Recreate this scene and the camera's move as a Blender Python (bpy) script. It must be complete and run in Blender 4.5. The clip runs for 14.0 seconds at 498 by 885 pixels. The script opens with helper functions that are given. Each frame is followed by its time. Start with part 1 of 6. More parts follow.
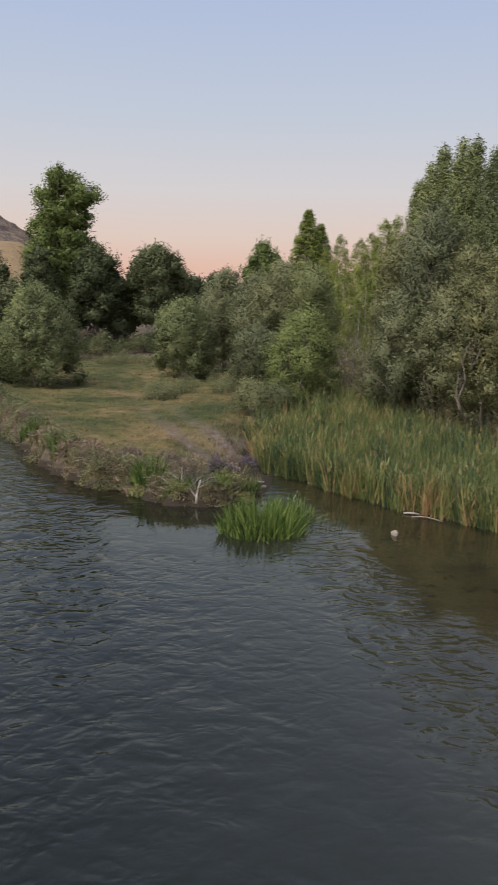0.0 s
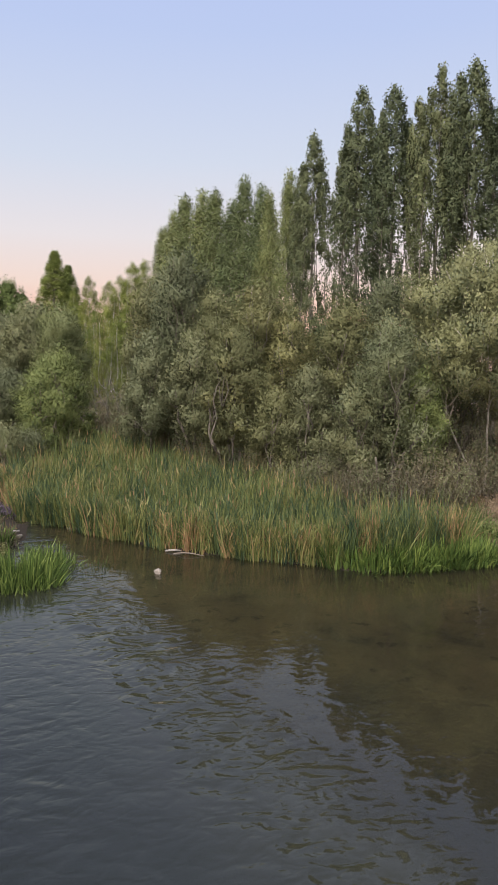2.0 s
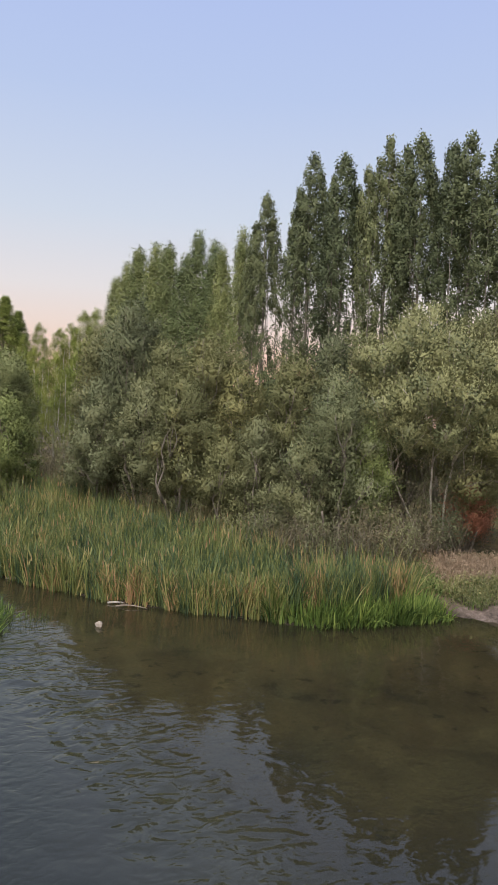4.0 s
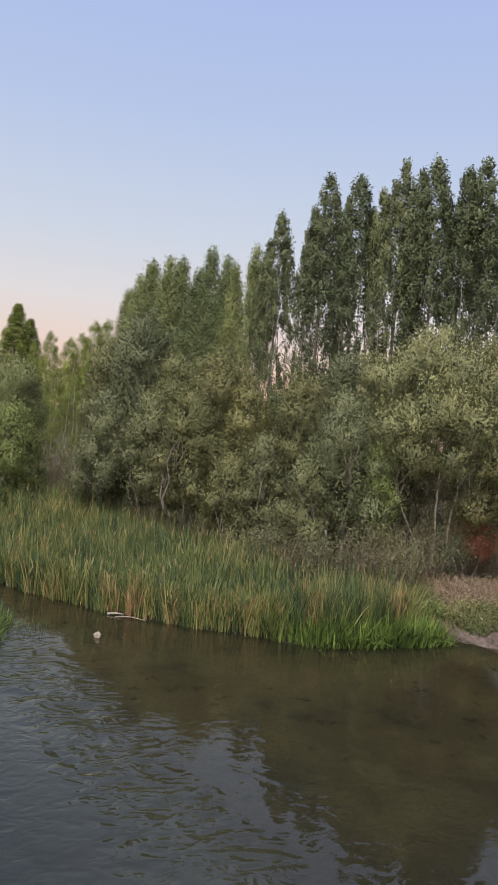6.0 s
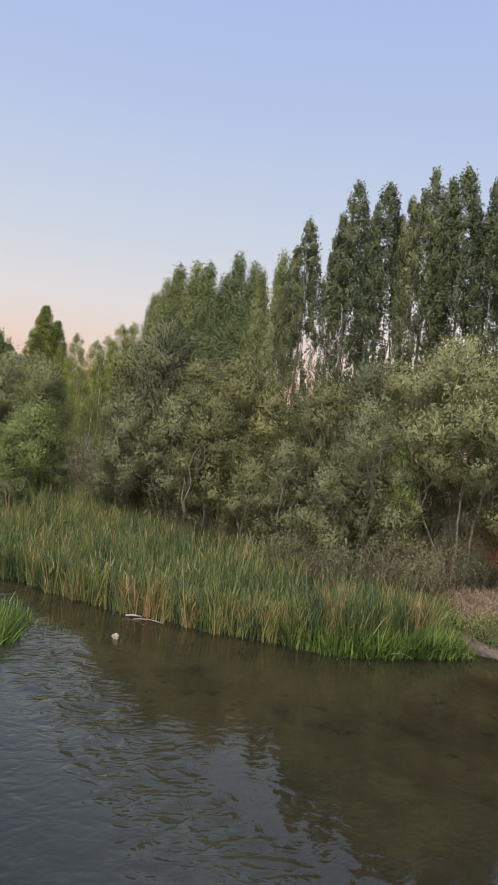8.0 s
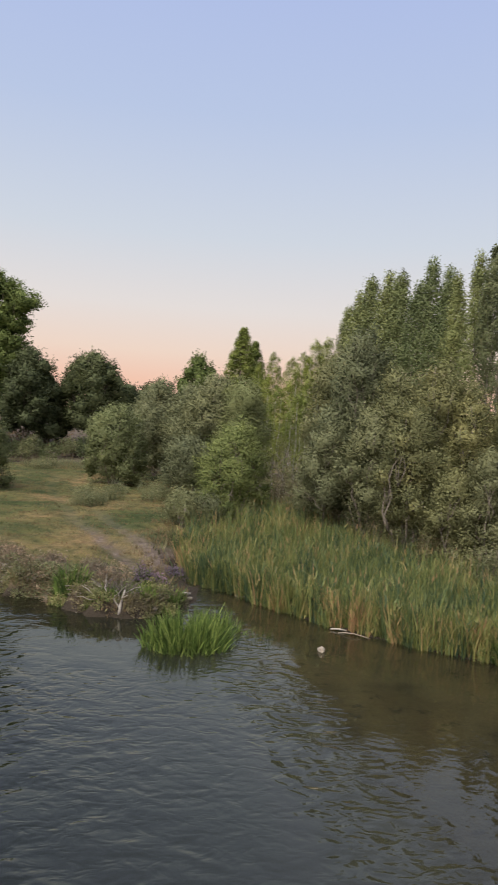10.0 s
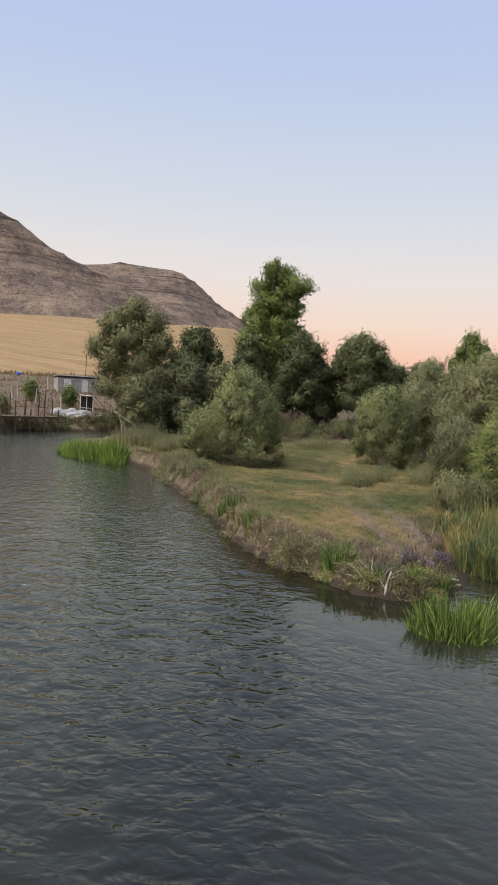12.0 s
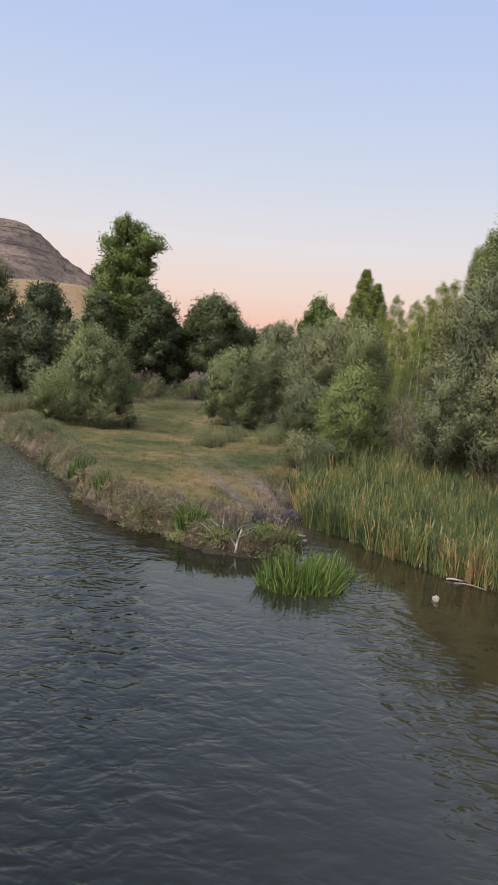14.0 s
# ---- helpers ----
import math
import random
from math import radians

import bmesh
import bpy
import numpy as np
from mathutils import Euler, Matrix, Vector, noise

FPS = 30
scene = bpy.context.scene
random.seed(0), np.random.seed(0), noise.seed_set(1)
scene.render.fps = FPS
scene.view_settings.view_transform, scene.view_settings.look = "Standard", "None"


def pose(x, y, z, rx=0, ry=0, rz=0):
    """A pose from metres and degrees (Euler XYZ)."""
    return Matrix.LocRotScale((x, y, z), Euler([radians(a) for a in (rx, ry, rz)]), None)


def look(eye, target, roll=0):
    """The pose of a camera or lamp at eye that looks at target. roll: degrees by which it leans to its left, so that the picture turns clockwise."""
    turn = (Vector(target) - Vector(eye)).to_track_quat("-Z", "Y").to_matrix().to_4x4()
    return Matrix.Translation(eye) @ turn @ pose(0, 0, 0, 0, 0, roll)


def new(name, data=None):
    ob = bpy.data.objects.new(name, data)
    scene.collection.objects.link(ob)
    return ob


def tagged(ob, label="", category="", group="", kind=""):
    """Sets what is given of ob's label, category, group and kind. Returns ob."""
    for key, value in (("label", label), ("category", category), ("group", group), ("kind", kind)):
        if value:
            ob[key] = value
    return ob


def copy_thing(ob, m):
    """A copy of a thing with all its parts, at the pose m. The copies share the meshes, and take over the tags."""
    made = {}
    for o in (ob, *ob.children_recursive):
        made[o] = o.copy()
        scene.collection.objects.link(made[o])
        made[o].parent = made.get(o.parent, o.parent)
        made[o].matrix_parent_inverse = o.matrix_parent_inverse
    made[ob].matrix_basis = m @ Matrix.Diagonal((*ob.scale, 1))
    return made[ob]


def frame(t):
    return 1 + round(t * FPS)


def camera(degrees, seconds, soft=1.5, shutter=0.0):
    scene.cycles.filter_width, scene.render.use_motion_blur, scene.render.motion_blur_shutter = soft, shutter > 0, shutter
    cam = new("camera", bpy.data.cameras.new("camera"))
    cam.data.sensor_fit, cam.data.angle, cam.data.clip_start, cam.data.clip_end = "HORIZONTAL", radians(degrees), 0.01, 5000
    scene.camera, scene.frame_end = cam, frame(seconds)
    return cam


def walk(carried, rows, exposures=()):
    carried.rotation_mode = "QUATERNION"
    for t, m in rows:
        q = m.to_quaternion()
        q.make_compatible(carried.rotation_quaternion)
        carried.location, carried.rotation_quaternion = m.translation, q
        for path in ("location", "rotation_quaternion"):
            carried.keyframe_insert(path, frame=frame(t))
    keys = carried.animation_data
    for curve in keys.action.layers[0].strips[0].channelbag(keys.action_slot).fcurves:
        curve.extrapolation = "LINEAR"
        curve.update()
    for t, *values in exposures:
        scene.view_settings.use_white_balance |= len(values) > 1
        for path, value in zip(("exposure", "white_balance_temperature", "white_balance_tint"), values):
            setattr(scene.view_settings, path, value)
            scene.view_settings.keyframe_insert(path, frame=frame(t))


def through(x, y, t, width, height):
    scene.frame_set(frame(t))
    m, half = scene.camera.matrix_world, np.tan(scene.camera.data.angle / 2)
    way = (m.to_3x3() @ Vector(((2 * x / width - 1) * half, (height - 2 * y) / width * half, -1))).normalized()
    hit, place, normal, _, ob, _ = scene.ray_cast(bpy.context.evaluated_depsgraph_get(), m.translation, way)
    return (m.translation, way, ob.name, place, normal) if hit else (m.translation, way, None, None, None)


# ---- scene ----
cam = camera(36.95, 14.0, 1.3, 0.2)
walk(cam, [
    (0.0, pose(0, 0, 6, 80.000, -1.000, 0.009)),
    (0.5, pose(0, 0, 6, 81.089, -0.922, -8.334)),
    (1.0, pose(0, 0, 6, 81.956, -0.795, -14.141)),
    (1.5, pose(0, 0, 6, 82.539, -0.749, -17.154)),
    (2.0, pose(0, 0, 6, 83.391, -0.738, -18.689)),
    (2.5, pose(0, 0, 6, 84.817, -0.950, -20.035)),
    (3.0, pose(0, 0, 6, 86.024, -1.163, -21.117)),
    (3.2, pose(0, 0, 6, 86.410, -1.405, -21.497)),
    (5.5, pose(0, 0, 6, 88.343, -4.077, -22.589)),
    (6.0, pose(0, 0, 6, 88.632, -4.610, -22.011)),
    (6.5, pose(0, 0, 6, 88.798, -5.171, -21.456)),
    (7.0, pose(0, 0, 6, 88.750, -5.701, -20.905)),
    (7.2, pose(0, 0, 6, 88.700, -5.880, -20.730)),
    (9.3, pose(0, 0, 6, 89.380, -4.318, -16.300)),
    (9.5, pose(0, 0, 6, 89.192, -4.089, -13.454)),
    (10.0, pose(0, 0, 6, 88.670, -3.578, -5.108)),
    (10.5, pose(0, 0, 6, 88.281, -3.053, 2.752)),
    (11.0, pose(0, 0, 6, 87.272, -3.188, 8.425)),
    (11.5, pose(0, 0, 6, 86.610, -3.346, 12.607)),
    (12.0, pose(0, 0, 6, 85.989, -3.401, 15.341)),
    (12.5, pose(0, 0, 6, 85.055, -3.351, 15.522)),
    (13.0, pose(0, 0, 6, 84.421, -3.612, 9.782)),
    (13.5, pose(0, 0, 6, 83.956, -3.779, 3.838)),
    (14.0, pose(0, 0, 6, 83.746, -4.365, 4.020)),
], [(0.0, -0.10, 6350, 11), (0.5, -0.10, 6350, 12), (1.0, 0.13, 6350, 13), (1.5, 0.18, 6350, 14), (3.0, 0.17, 6350, 12), (5.5, 0.08, 6350, 11), (7.0, 0.07, 6350, 11), (9.5, 0.07, 6450, 10), (10.5, 0.12, 6750, 10), (11.0, 0.13, 6750, 10), (11.5, 0.25, 6750, 10), (12.0, 0.17, 6650, 10), (12.5, 0.02, 6500, 11), (13.0, -0.06, 6400, 11), (13.5, 0.06, 6300, 12), (14.0, 0.14, 6300, 12)])

# ---- world and light: clear sky just after sunset, the afterglow behind the camera ----
world = bpy.data.worlds.new("dusk_sky")
scene.world = world
world.use_nodes = True
wn, wl = world.node_tree.nodes, world.node_tree.links
wn.clear()


w_out = wn.new("ShaderNodeOutputWorld")
w_bg = wn.new("ShaderNodeBackground")
w_co = wn.new("ShaderNodeTexCoord")
w_sep = wn.new("ShaderNodeSeparateXYZ")
w_ramp = wn.new("ShaderNodeValToRGB")
wl.new(w_co.outputs["Generated"], w_sep.inputs[0])
wl.new(w_sep.outputs["Z"], w_ramp.inputs["Fac"])
cr = w_ramp.color_ramp
cr.elements[0].position, cr.elements[0].color = 0.0, (0.74, 0.45, 0.36, 1)
cr.elements[1].position, cr.elements[1].color = 1.0, (0.30, 0.40, 0.66, 1)
for at, colour in ((0.05, (0.83, 0.53, 0.41, 1)), (0.09, (0.80, 0.635, 0.54, 1)), (0.15, (0.72, 0.68, 0.67, 1)),
                   (0.24, (0.58, 0.635, 0.72, 1)), (0.38, (0.45, 0.54, 0.745, 1)), (0.52, (0.39, 0.48, 0.755, 1))):
    e = cr.elements.new(at)
    e.color = colour
# the side where the sun went down, behind the camera, is brighter and warmer
w_dot = wn.new("ShaderNodeVectorMath")
w_dot.operation = "DOT_PRODUCT"
w_dot.inputs[1].default_value = (-0.45, -0.86, 0.25)
wl.new(w_co.outputs["Generated"], w_dot.inputs[0])
w_map = wn.new("ShaderNodeMapRange")
w_map.interpolation_type = "SMOOTHSTEP"
w_map.inputs["From Min"].default_value, w_map.inputs["From Max"].default_value = 0.0, 1.0
w_map.inputs["To Min"].default_value, w_map.inputs["To Max"].default_value = 0.0, 1.0
wl.new(w_dot.outputs["Value"], w_map.inputs["Value"])
w_glow = wn.new("ShaderNodeMix")
w_glow.data_type, w_glow.blend_type = "RGBA", "ADD"
w_glow.inputs[7].default_value = (0.9, 0.77, 0.64, 1)
wl.new(w_map.outputs[0], w_glow.inputs[0])
wl.new(w_ramp.outputs["Color"], w_glow.inputs[6])
wl.new(w_glow.outputs[2], w_bg.inputs["Color"])
w_bg.inputs["Strength"].default_value = 1.0
wl.new(w_bg.outputs[0], w_out.inputs[0])

sun = new("sun", bpy.data.lights.new("sun", "SUN"))
sun.data.energy, sun.data.angle, sun.data.color = 4.6, radians(48), (1.0, 0.93, 0.82)
sun.matrix_world = look((-26, -24, 62), (0, 0, 0))


# ---- materials ----
def material(name):
    m = bpy.data.materials.new(name)
    m.use_nodes = True
    return m, m.node_tree.nodes, m.node_tree.links, m.node_tree.nodes["Principled BSDF"]


def node(nodes, kind, **props):
    n = nodes.new(kind)
    for k, v in props.items():
        n.inputs[k.replace("_", " ")].default_value = v
    return n


def ramp(nodes, *stops):
    n = nodes.new("ShaderNodeValToRGB")
    c = n.color_ramp
    while len(c.elements) < len(stops):
        c.elements.new(0.5)
    for e, (at, colour) in zip(c.elements, stops):
        e.position, e.color = at, (*colour, 1)
    return n


def blend(nodes, links, kind, fac, a, b):
    """Mix of two colours; each argument is a value or a socket."""
    n = nodes.new("ShaderNodeMix")
    n.data_type, n.blend_type = "RGBA", kind
    for i, v in ((0, fac), (6, a), (7, b)):
        if isinstance(v, (int, float)):
            n.inputs[i].default_value = v
        elif isinstance(v, tuple):
            n.inputs[i].default_value = (*v, 1)
        else:
            links.new(v, n.inputs[i])
    return n.outputs[2]


def leaf_material(name, dark, mid, light, shine=0.6, through=0.18, even=0.4):
    """Leaves: colour varies leaf by leaf, in patches and tree by tree; some light passes through."""
    m, nodes, links, bsdf = material(name)
    geo = nodes.new("ShaderNodeNewGeometry")
    info = nodes.new("ShaderNodeObjectInfo")
    leafwise = ramp(nodes, (0.0, dark), (0.55, mid), (1.0, light))
    links.new(geo.outputs["Random Per Island"], leafwise.inputs["Fac"])
    patch = node(nodes, "ShaderNodeTexNoise", Scale=0.7, Detail=3.0)
    links.new(geo.outputs["Position"], patch.inputs["Vector"])
    tone = ramp(nodes, (0.3, (0.78, 0.80, 0.78)), (0.7, (1.18, 1.16, 1.10)))
    links.new(patch.outputs["Fac"], tone.inputs["Fac"])
    each = ramp(nodes, (0.0, (0.76, 0.80, 0.80)), (1.0, (1.24, 1.18, 1.06)))
    links.new(info.outputs["Random"], each.inputs["Fac"])
    c = blend(nodes, links, "MIX", even, leafwise.outputs["Color"], mid)
    c = blend(nodes, links, "MULTIPLY", 1.0, c, tone.outputs["Color"])
    c = blend(nodes, links, "MULTIPLY", 1.0, c, each.outputs["Color"])
    links.new(c, bsdf.inputs["Base Color"])
    bsdf.inputs["Roughness"].default_value = shine
    bsdf.inputs["Specular IOR Level"].default_value = 0.15
    glow = nodes.new("ShaderNodeBsdfTranslucent")
    links.new(c, glow.inputs["Color"])
    mix = nodes.new("ShaderNodeMixShader")
    mix.inputs[0].default_value = through
    links.new(bsdf.outputs[0], mix.inputs[1])
    links.new(glow.outputs[0], mix.inputs[2])
    links.new(mix.outputs[0], nodes["Material Output"].inputs["Surface"])
    return m


def plain_material(name, a, b, rough=0.8, scale=6.0, bump=0.3, metal=0.0, fine=60.0):
    """A worn surface: two tones in patches, fine grain and relief."""
    m, nodes, links, bsdf = material(name)
    co = nodes.new("ShaderNodeTexCoord")
    big = node(nodes, "ShaderNodeTexNoise", Scale=scale, Detail=5.0)
    small = node(nodes, "ShaderNodeTexNoise", Scale=fine, Detail=4.0)
    for n in (big, small):
        links.new(co.outputs["Object"], n.inputs["Vector"])
    tone = ramp(nodes, (0.32, a), (0.68, b))
    links.new(big.outputs["Fac"], tone.inputs["Fac"])
    grain = ramp(nodes, (0.25, (0.75, 0.75, 0.75)), (0.75, (1.2, 1.2, 1.2)))
    links.new(small.outputs["Fac"], grain.inputs["Fac"])
    links.new(blend(nodes, links, "MULTIPLY", 1.0, tone.outputs["Color"], grain.outputs["Color"]), bsdf.inputs["Base Color"])
    rel = node(nodes, "ShaderNodeBump", Strength=bump, Distance=0.02)
    links.new(small.outputs["Fac"], rel.inputs["Height"])
    links.new(rel.outputs[0], bsdf.inputs["Normal"])
    bsdf.inputs["Roughness"].default_value, bsdf.inputs["Metallic"].default_value = rough, metal
    return m


WILLOW = leaf_material("willow_leaves", (0.120, 0.124, 0.058), (0.170, 0.174, 0.085), (0.245, 0.245, 0.132))
OLIVE = leaf_material("grey_willow_leaves", (0.116, 0.126, 0.070), (0.166, 0.178, 0.100), (0.24, 0.25, 0.15))
GREEN = leaf_material("fresh_green_leaves", (0.098, 0.126, 0.048), (0.134, 0.168, 0.066), (0.188, 0.224, 0.098))
POPLAR = leaf_material("poplar_leaves", (0.082, 0.100, 0.050), (0.125, 0.146, 0.076), (0.195, 0.212, 0.124), 0.5)
GREENPOP = leaf_material("light_poplar_leaves", (0.118, 0.148, 0.062), (0.178, 0.21, 0.094), (0.25, 0.275, 0.138))
LIME = leaf_material("yellow_green_leaves", (0.14, 0.178, 0.045), (0.2, 0.24, 0.064), (0.28, 0.315, 0.1))
DARK = leaf_material("dark_broad_leaves", (0.053, 0.068, 0.034), (0.078, 0.097, 0.049), (0.12, 0.137, 0.074))
BROAD = leaf_material("broad_green_leaves", (0.08, 0.112, 0.036), (0.12, 0.16, 0.05), (0.178, 0.215, 0.078))
REDLEAF = leaf_material("red_autumn_leaves", (0.25, 0.105, 0.075), (0.36, 0.165, 0.12), (0.44, 0.25, 0.18))
DRYLEAF = leaf_material("dry_brown_leaves", (0.145, 0.108, 0.08), (0.235, 0.178, 0.138), (0.34, 0.268, 0.215))
SLOPE = leaf_material("dry_slope_grass", (0.12, 0.085, 0.05), (0.18, 0.125, 0.075), (0.25, 0.18, 0.11))
PALE_WILLOW = leaf_material("pale_willow_leaves", (0.15, 0.162, 0.082), (0.2, 0.213, 0.115), (0.268, 0.28, 0.165))
BRUSH = leaf_material("dull_brush_leaves", (0.09, 0.08, 0.05), (0.14, 0.124, 0.08), (0.2, 0.175, 0.115))
SEDGE = leaf_material("sedge_blades", (0.026, 0.048, 0.013), (0.088, 0.140, 0.036), (0.195, 0.25, 0.075), even=0.0)
POINT_REED = leaf_material("bright_reed_leaves", (0.05, 0.092, 0.02), (0.115, 0.185, 0.04), (0.195, 0.275, 0.075), even=0.1)
DULL_WILLOW = leaf_material("dull_willow_leaves", (0.094, 0.104, 0.058), (0.128, 0.14, 0.078), (0.18, 0.192, 0.112))
BUSH = leaf_material("bush_willow_leaves", (0.112, 0.132, 0.060), (0.158, 0.182, 0.088), (0.222, 0.246, 0.132))
PURPLE = leaf_material("purple_flowers", (0.105, 0.075, 0.11), (0.175, 0.125, 0.185), (0.25, 0.175, 0.265))
BARK = plain_material("grey_brown_bark", (0.11, 0.09, 0.07), (0.24, 0.21, 0.17), 0.9, 3.0, 0.8, fine=25)
GREY_BARK = plain_material("grey_willow_bark", (0.09, 0.075, 0.06), (0.2, 0.17, 0.14), 0.9, 3.0, 0.7, fine=25)
PALE_BARK = plain_material("pale_bark", (0.26, 0.23, 0.19), (0.42, 0.38, 0.32), 0.85, 3.0, 0.6, fine=25)
WHITE_BARK = plain_material("bleached_wood", (0.36, 0.33, 0.29), (0.58, 0.55, 0.5), 0.85, 5.0, 0.6)
TWIG = plain_material("brown_twigs", (0.115, 0.095, 0.075), (0.225, 0.185, 0.145), 0.9, 5.0, 0.4)


def reed_material():
    """Reeds: each stand has its own tone from blue-green over bright green to yellow and straw, each blade a little more."""
    m, nodes, links, bsdf = material("reed_blades")
    geo = nodes.new("ShaderNodeNewGeometry")
    own = nodes.new("ShaderNodeAttribute")
    own.attribute_name = "stand"
    patch = node(nodes, "ShaderNodeTexNoise", Scale=0.4, Detail=4.0, Roughness=0.7)
    links.new(geo.outputs["Position"], patch.inputs["Vector"])
    a = node(nodes, "ShaderNodeMath")
    a.operation = "MULTIPLY_ADD"
    a.inputs[1].default_value, a.inputs[2].default_value = 0.26, -0.13
    links.new(geo.outputs["Random Per Island"], a.inputs[0])
    b = node(nodes, "ShaderNodeMath")
    b.operation = "MULTIPLY_ADD"
    b.inputs[1].default_value = 0.75
    links.new(patch.outputs["Fac"], b.inputs[0])
    links.new(a.outputs[0], b.inputs[2])
    total = node(nodes, "ShaderNodeMath")
    total.operation = "ADD"
    links.new(b.outputs[0], total.inputs[0])
    links.new(own.outputs["Fac"], total.inputs[1])
    tone = ramp(nodes, (0.36, (0.036, 0.066, 0.036)), (0.50, (0.070, 0.106, 0.047)), (0.60, (0.125, 0.155, 0.050)), (0.68, (0.165, 0.185, 0.058)), (0.76, (0.20, 0.215, 0.07)),
                (0.86, (0.335, 0.275, 0.115)), (0.96, (0.34, 0.21, 0.11)))
    links.new(total.outputs[0], tone.inputs["Fac"])
    links.new(tone.outputs["Color"], bsdf.inputs["Base Color"])
    bsdf.inputs["Roughness"].default_value = 0.5
    bsdf.inputs["Specular IOR Level"].default_value = 0.3
    glow = nodes.new("ShaderNodeBsdfTranslucent")
    links.new(tone.outputs["Color"], glow.inputs["Color"])
    mix = nodes.new("ShaderNodeMixShader")
    mix.inputs[0].default_value = 0.25
    links.new(bsdf.outputs[0], mix.inputs[1])
    links.new(glow.outputs[0], mix.inputs[2])
    links.new(mix.outputs[0], nodes["Material Output"].inputs["Surface"])
    return m


REED = reed_material()


def grass_material():
    """Short meadow grass, green to straw in wide patches."""
    m, nodes, links, bsdf = material("meadow_grass_blades")
    geo = nodes.new("ShaderNodeNewGeometry")
    patch = node(nodes, "ShaderNodeTexNoise", Scale=0.22, Detail=5.0, Roughness=0.6)
    links.new(geo.outputs["Position"], patch.inputs["Vector"])
    spread = node(nodes, "ShaderNodeMath")
    spread.operation = "MULTIPLY_ADD"
    spread.inputs[1].default_value, spread.inputs[2].default_value = 0.3, -0.15
    links.new(geo.outputs["Random Per Island"], spread.inputs[0])
    total = node(nodes, "ShaderNodeMath")
    total.operation = "ADD"
    links.new(spread.outputs[0], total.inputs[0])
    links.new(patch.outputs["Fac"], total.inputs[1])
    tone = ramp(nodes, (0.38, (0.045, 0.062, 0.02)), (0.47, (0.088, 0.094, 0.034)), (0.56, (0.14, 0.122, 0.05)), (0.68, (0.205, 0.155, 0.075)))
    links.new(total.outputs[0], tone.inputs["Fac"])
    links.new(tone.outputs["Color"], bsdf.inputs["Base Color"])
    bsdf.inputs["Roughness"].default_value = 0.7
    return m


GRASS = grass_material()


def ground_material():
    """Grass, bare earth, stubble field and river bed, chosen by the painted kind of ground."""
    m, nodes, links, bsdf = material("ground")
    geo = nodes.new("ShaderNodeNewGeometry")
    kinds = nodes.new("ShaderNodeVertexColor")
    kinds.layer_name = "kind"
    sep = nodes.new("ShaderNodeSeparateColor")
    links.new(kinds.outputs["Color"], sep.inputs[0])
    wide = node(nodes, "ShaderNodeTexNoise", Scale=0.22, Detail=5.0, Roughness=0.6)
    near = node(nodes, "ShaderNodeTexNoise", Scale=3.0, Detail=6.0, Roughness=0.7)
    fine = node(nodes, "ShaderNodeTexNoise", Scale=18.0, Detail=4.0)
    for n in (wide, near, fine):
        links.new(geo.outputs["Position"], n.inputs["Vector"])
    grass = ramp(nodes, (0.36, (0.040, 0.056, 0.018)), (0.46, (0.080, 0.084, 0.031)), (0.56, (0.122, 0.105, 0.043)), (0.68, (0.185, 0.132, 0.066)))
    links.new(wide.outputs["Fac"], grass.inputs["Fac"])
    tuss = node(nodes, "ShaderNodeTexNoise", Scale=1.3, Detail=6.0, Roughness=0.72)
    links.new(geo.outputs["Position"], tuss.inputs["Vector"])
    mottle = ramp(nodes, (0.36, (0.45, 0.50, 0.46)), (0.5, (0.9, 0.88, 0.86)), (0.66, (1.22, 1.12, 1.05)))
    links.new(tuss.outputs["Fac"], mottle.inputs["Fac"])
    turf = blend(nodes, links, "MULTIPLY", 1.0, grass.outputs["Color"], mottle.outputs["Color"])
    earth = ramp(nodes, (0.3, (0.045, 0.035, 0.029)), (0.5, (0.112, 0.087, 0.073)), (0.72, (0.205, 0.162, 0.138)))
    links.new(near.outputs["Fac"], earth.inputs["Fac"])
    # stubble: long drill rows along the slope
    rows = node(nodes, "ShaderNodeMapping")
    rows.inputs["Rotation"].default_value = (0, 0, radians(24))
    rows.inputs["Scale"].default_value = (0.012, 0.35, 0.35)
    links.new(geo.outputs["Position"], rows.inputs["Vector"])
    drill = node(nodes, "ShaderNodeTexNoise", Scale=1.0, Detail=6.0, Roughness=0.7)
    links.new(rows.outputs[0], drill.inputs["Vector"])
    field = ramp(nodes, (0.3, (0.15, 0.104, 0.054)), (0.5, (0.215, 0.15, 0.08)), (0.7, (0.285, 0.207, 0.115)))
    links.new(drill.outputs["Fac"], field.inputs["Fac"])
    bed = ramp(nodes, (0.33, (0.03, 0.024, 0.014)), (0.42, (0.12, 0.095, 0.052)), (0.55, (0.17, 0.135, 0.075)), (0.72, (0.25, 0.19, 0.11)))
    bedn = node(nodes, "ShaderNodeTexNoise", Scale=0.45, Detail=7.0, Roughness=0.62)
    links.new(geo.outputs["Position"], bedn.inputs["Vector"])
    links.new(bedn.outputs["Fac"], bed.inputs["Fac"])
    spots = node(nodes, "ShaderNodeTexNoise", Scale=1.7, Detail=5.0, Roughness=0.7)
    links.new(geo.outputs["Position"], spots.inputs["Vector"])
    spot = ramp(nodes, (0.34, (0.22, 0.22, 0.22)), (0.41, (1.0, 1.0, 1.0)))
    links.new(spots.outputs["Fac"], spot.inputs["Fac"])
    weedy = blend(nodes, links, "MULTIPLY", 1.0, bed.outputs["Color"], spot.outputs["Color"])
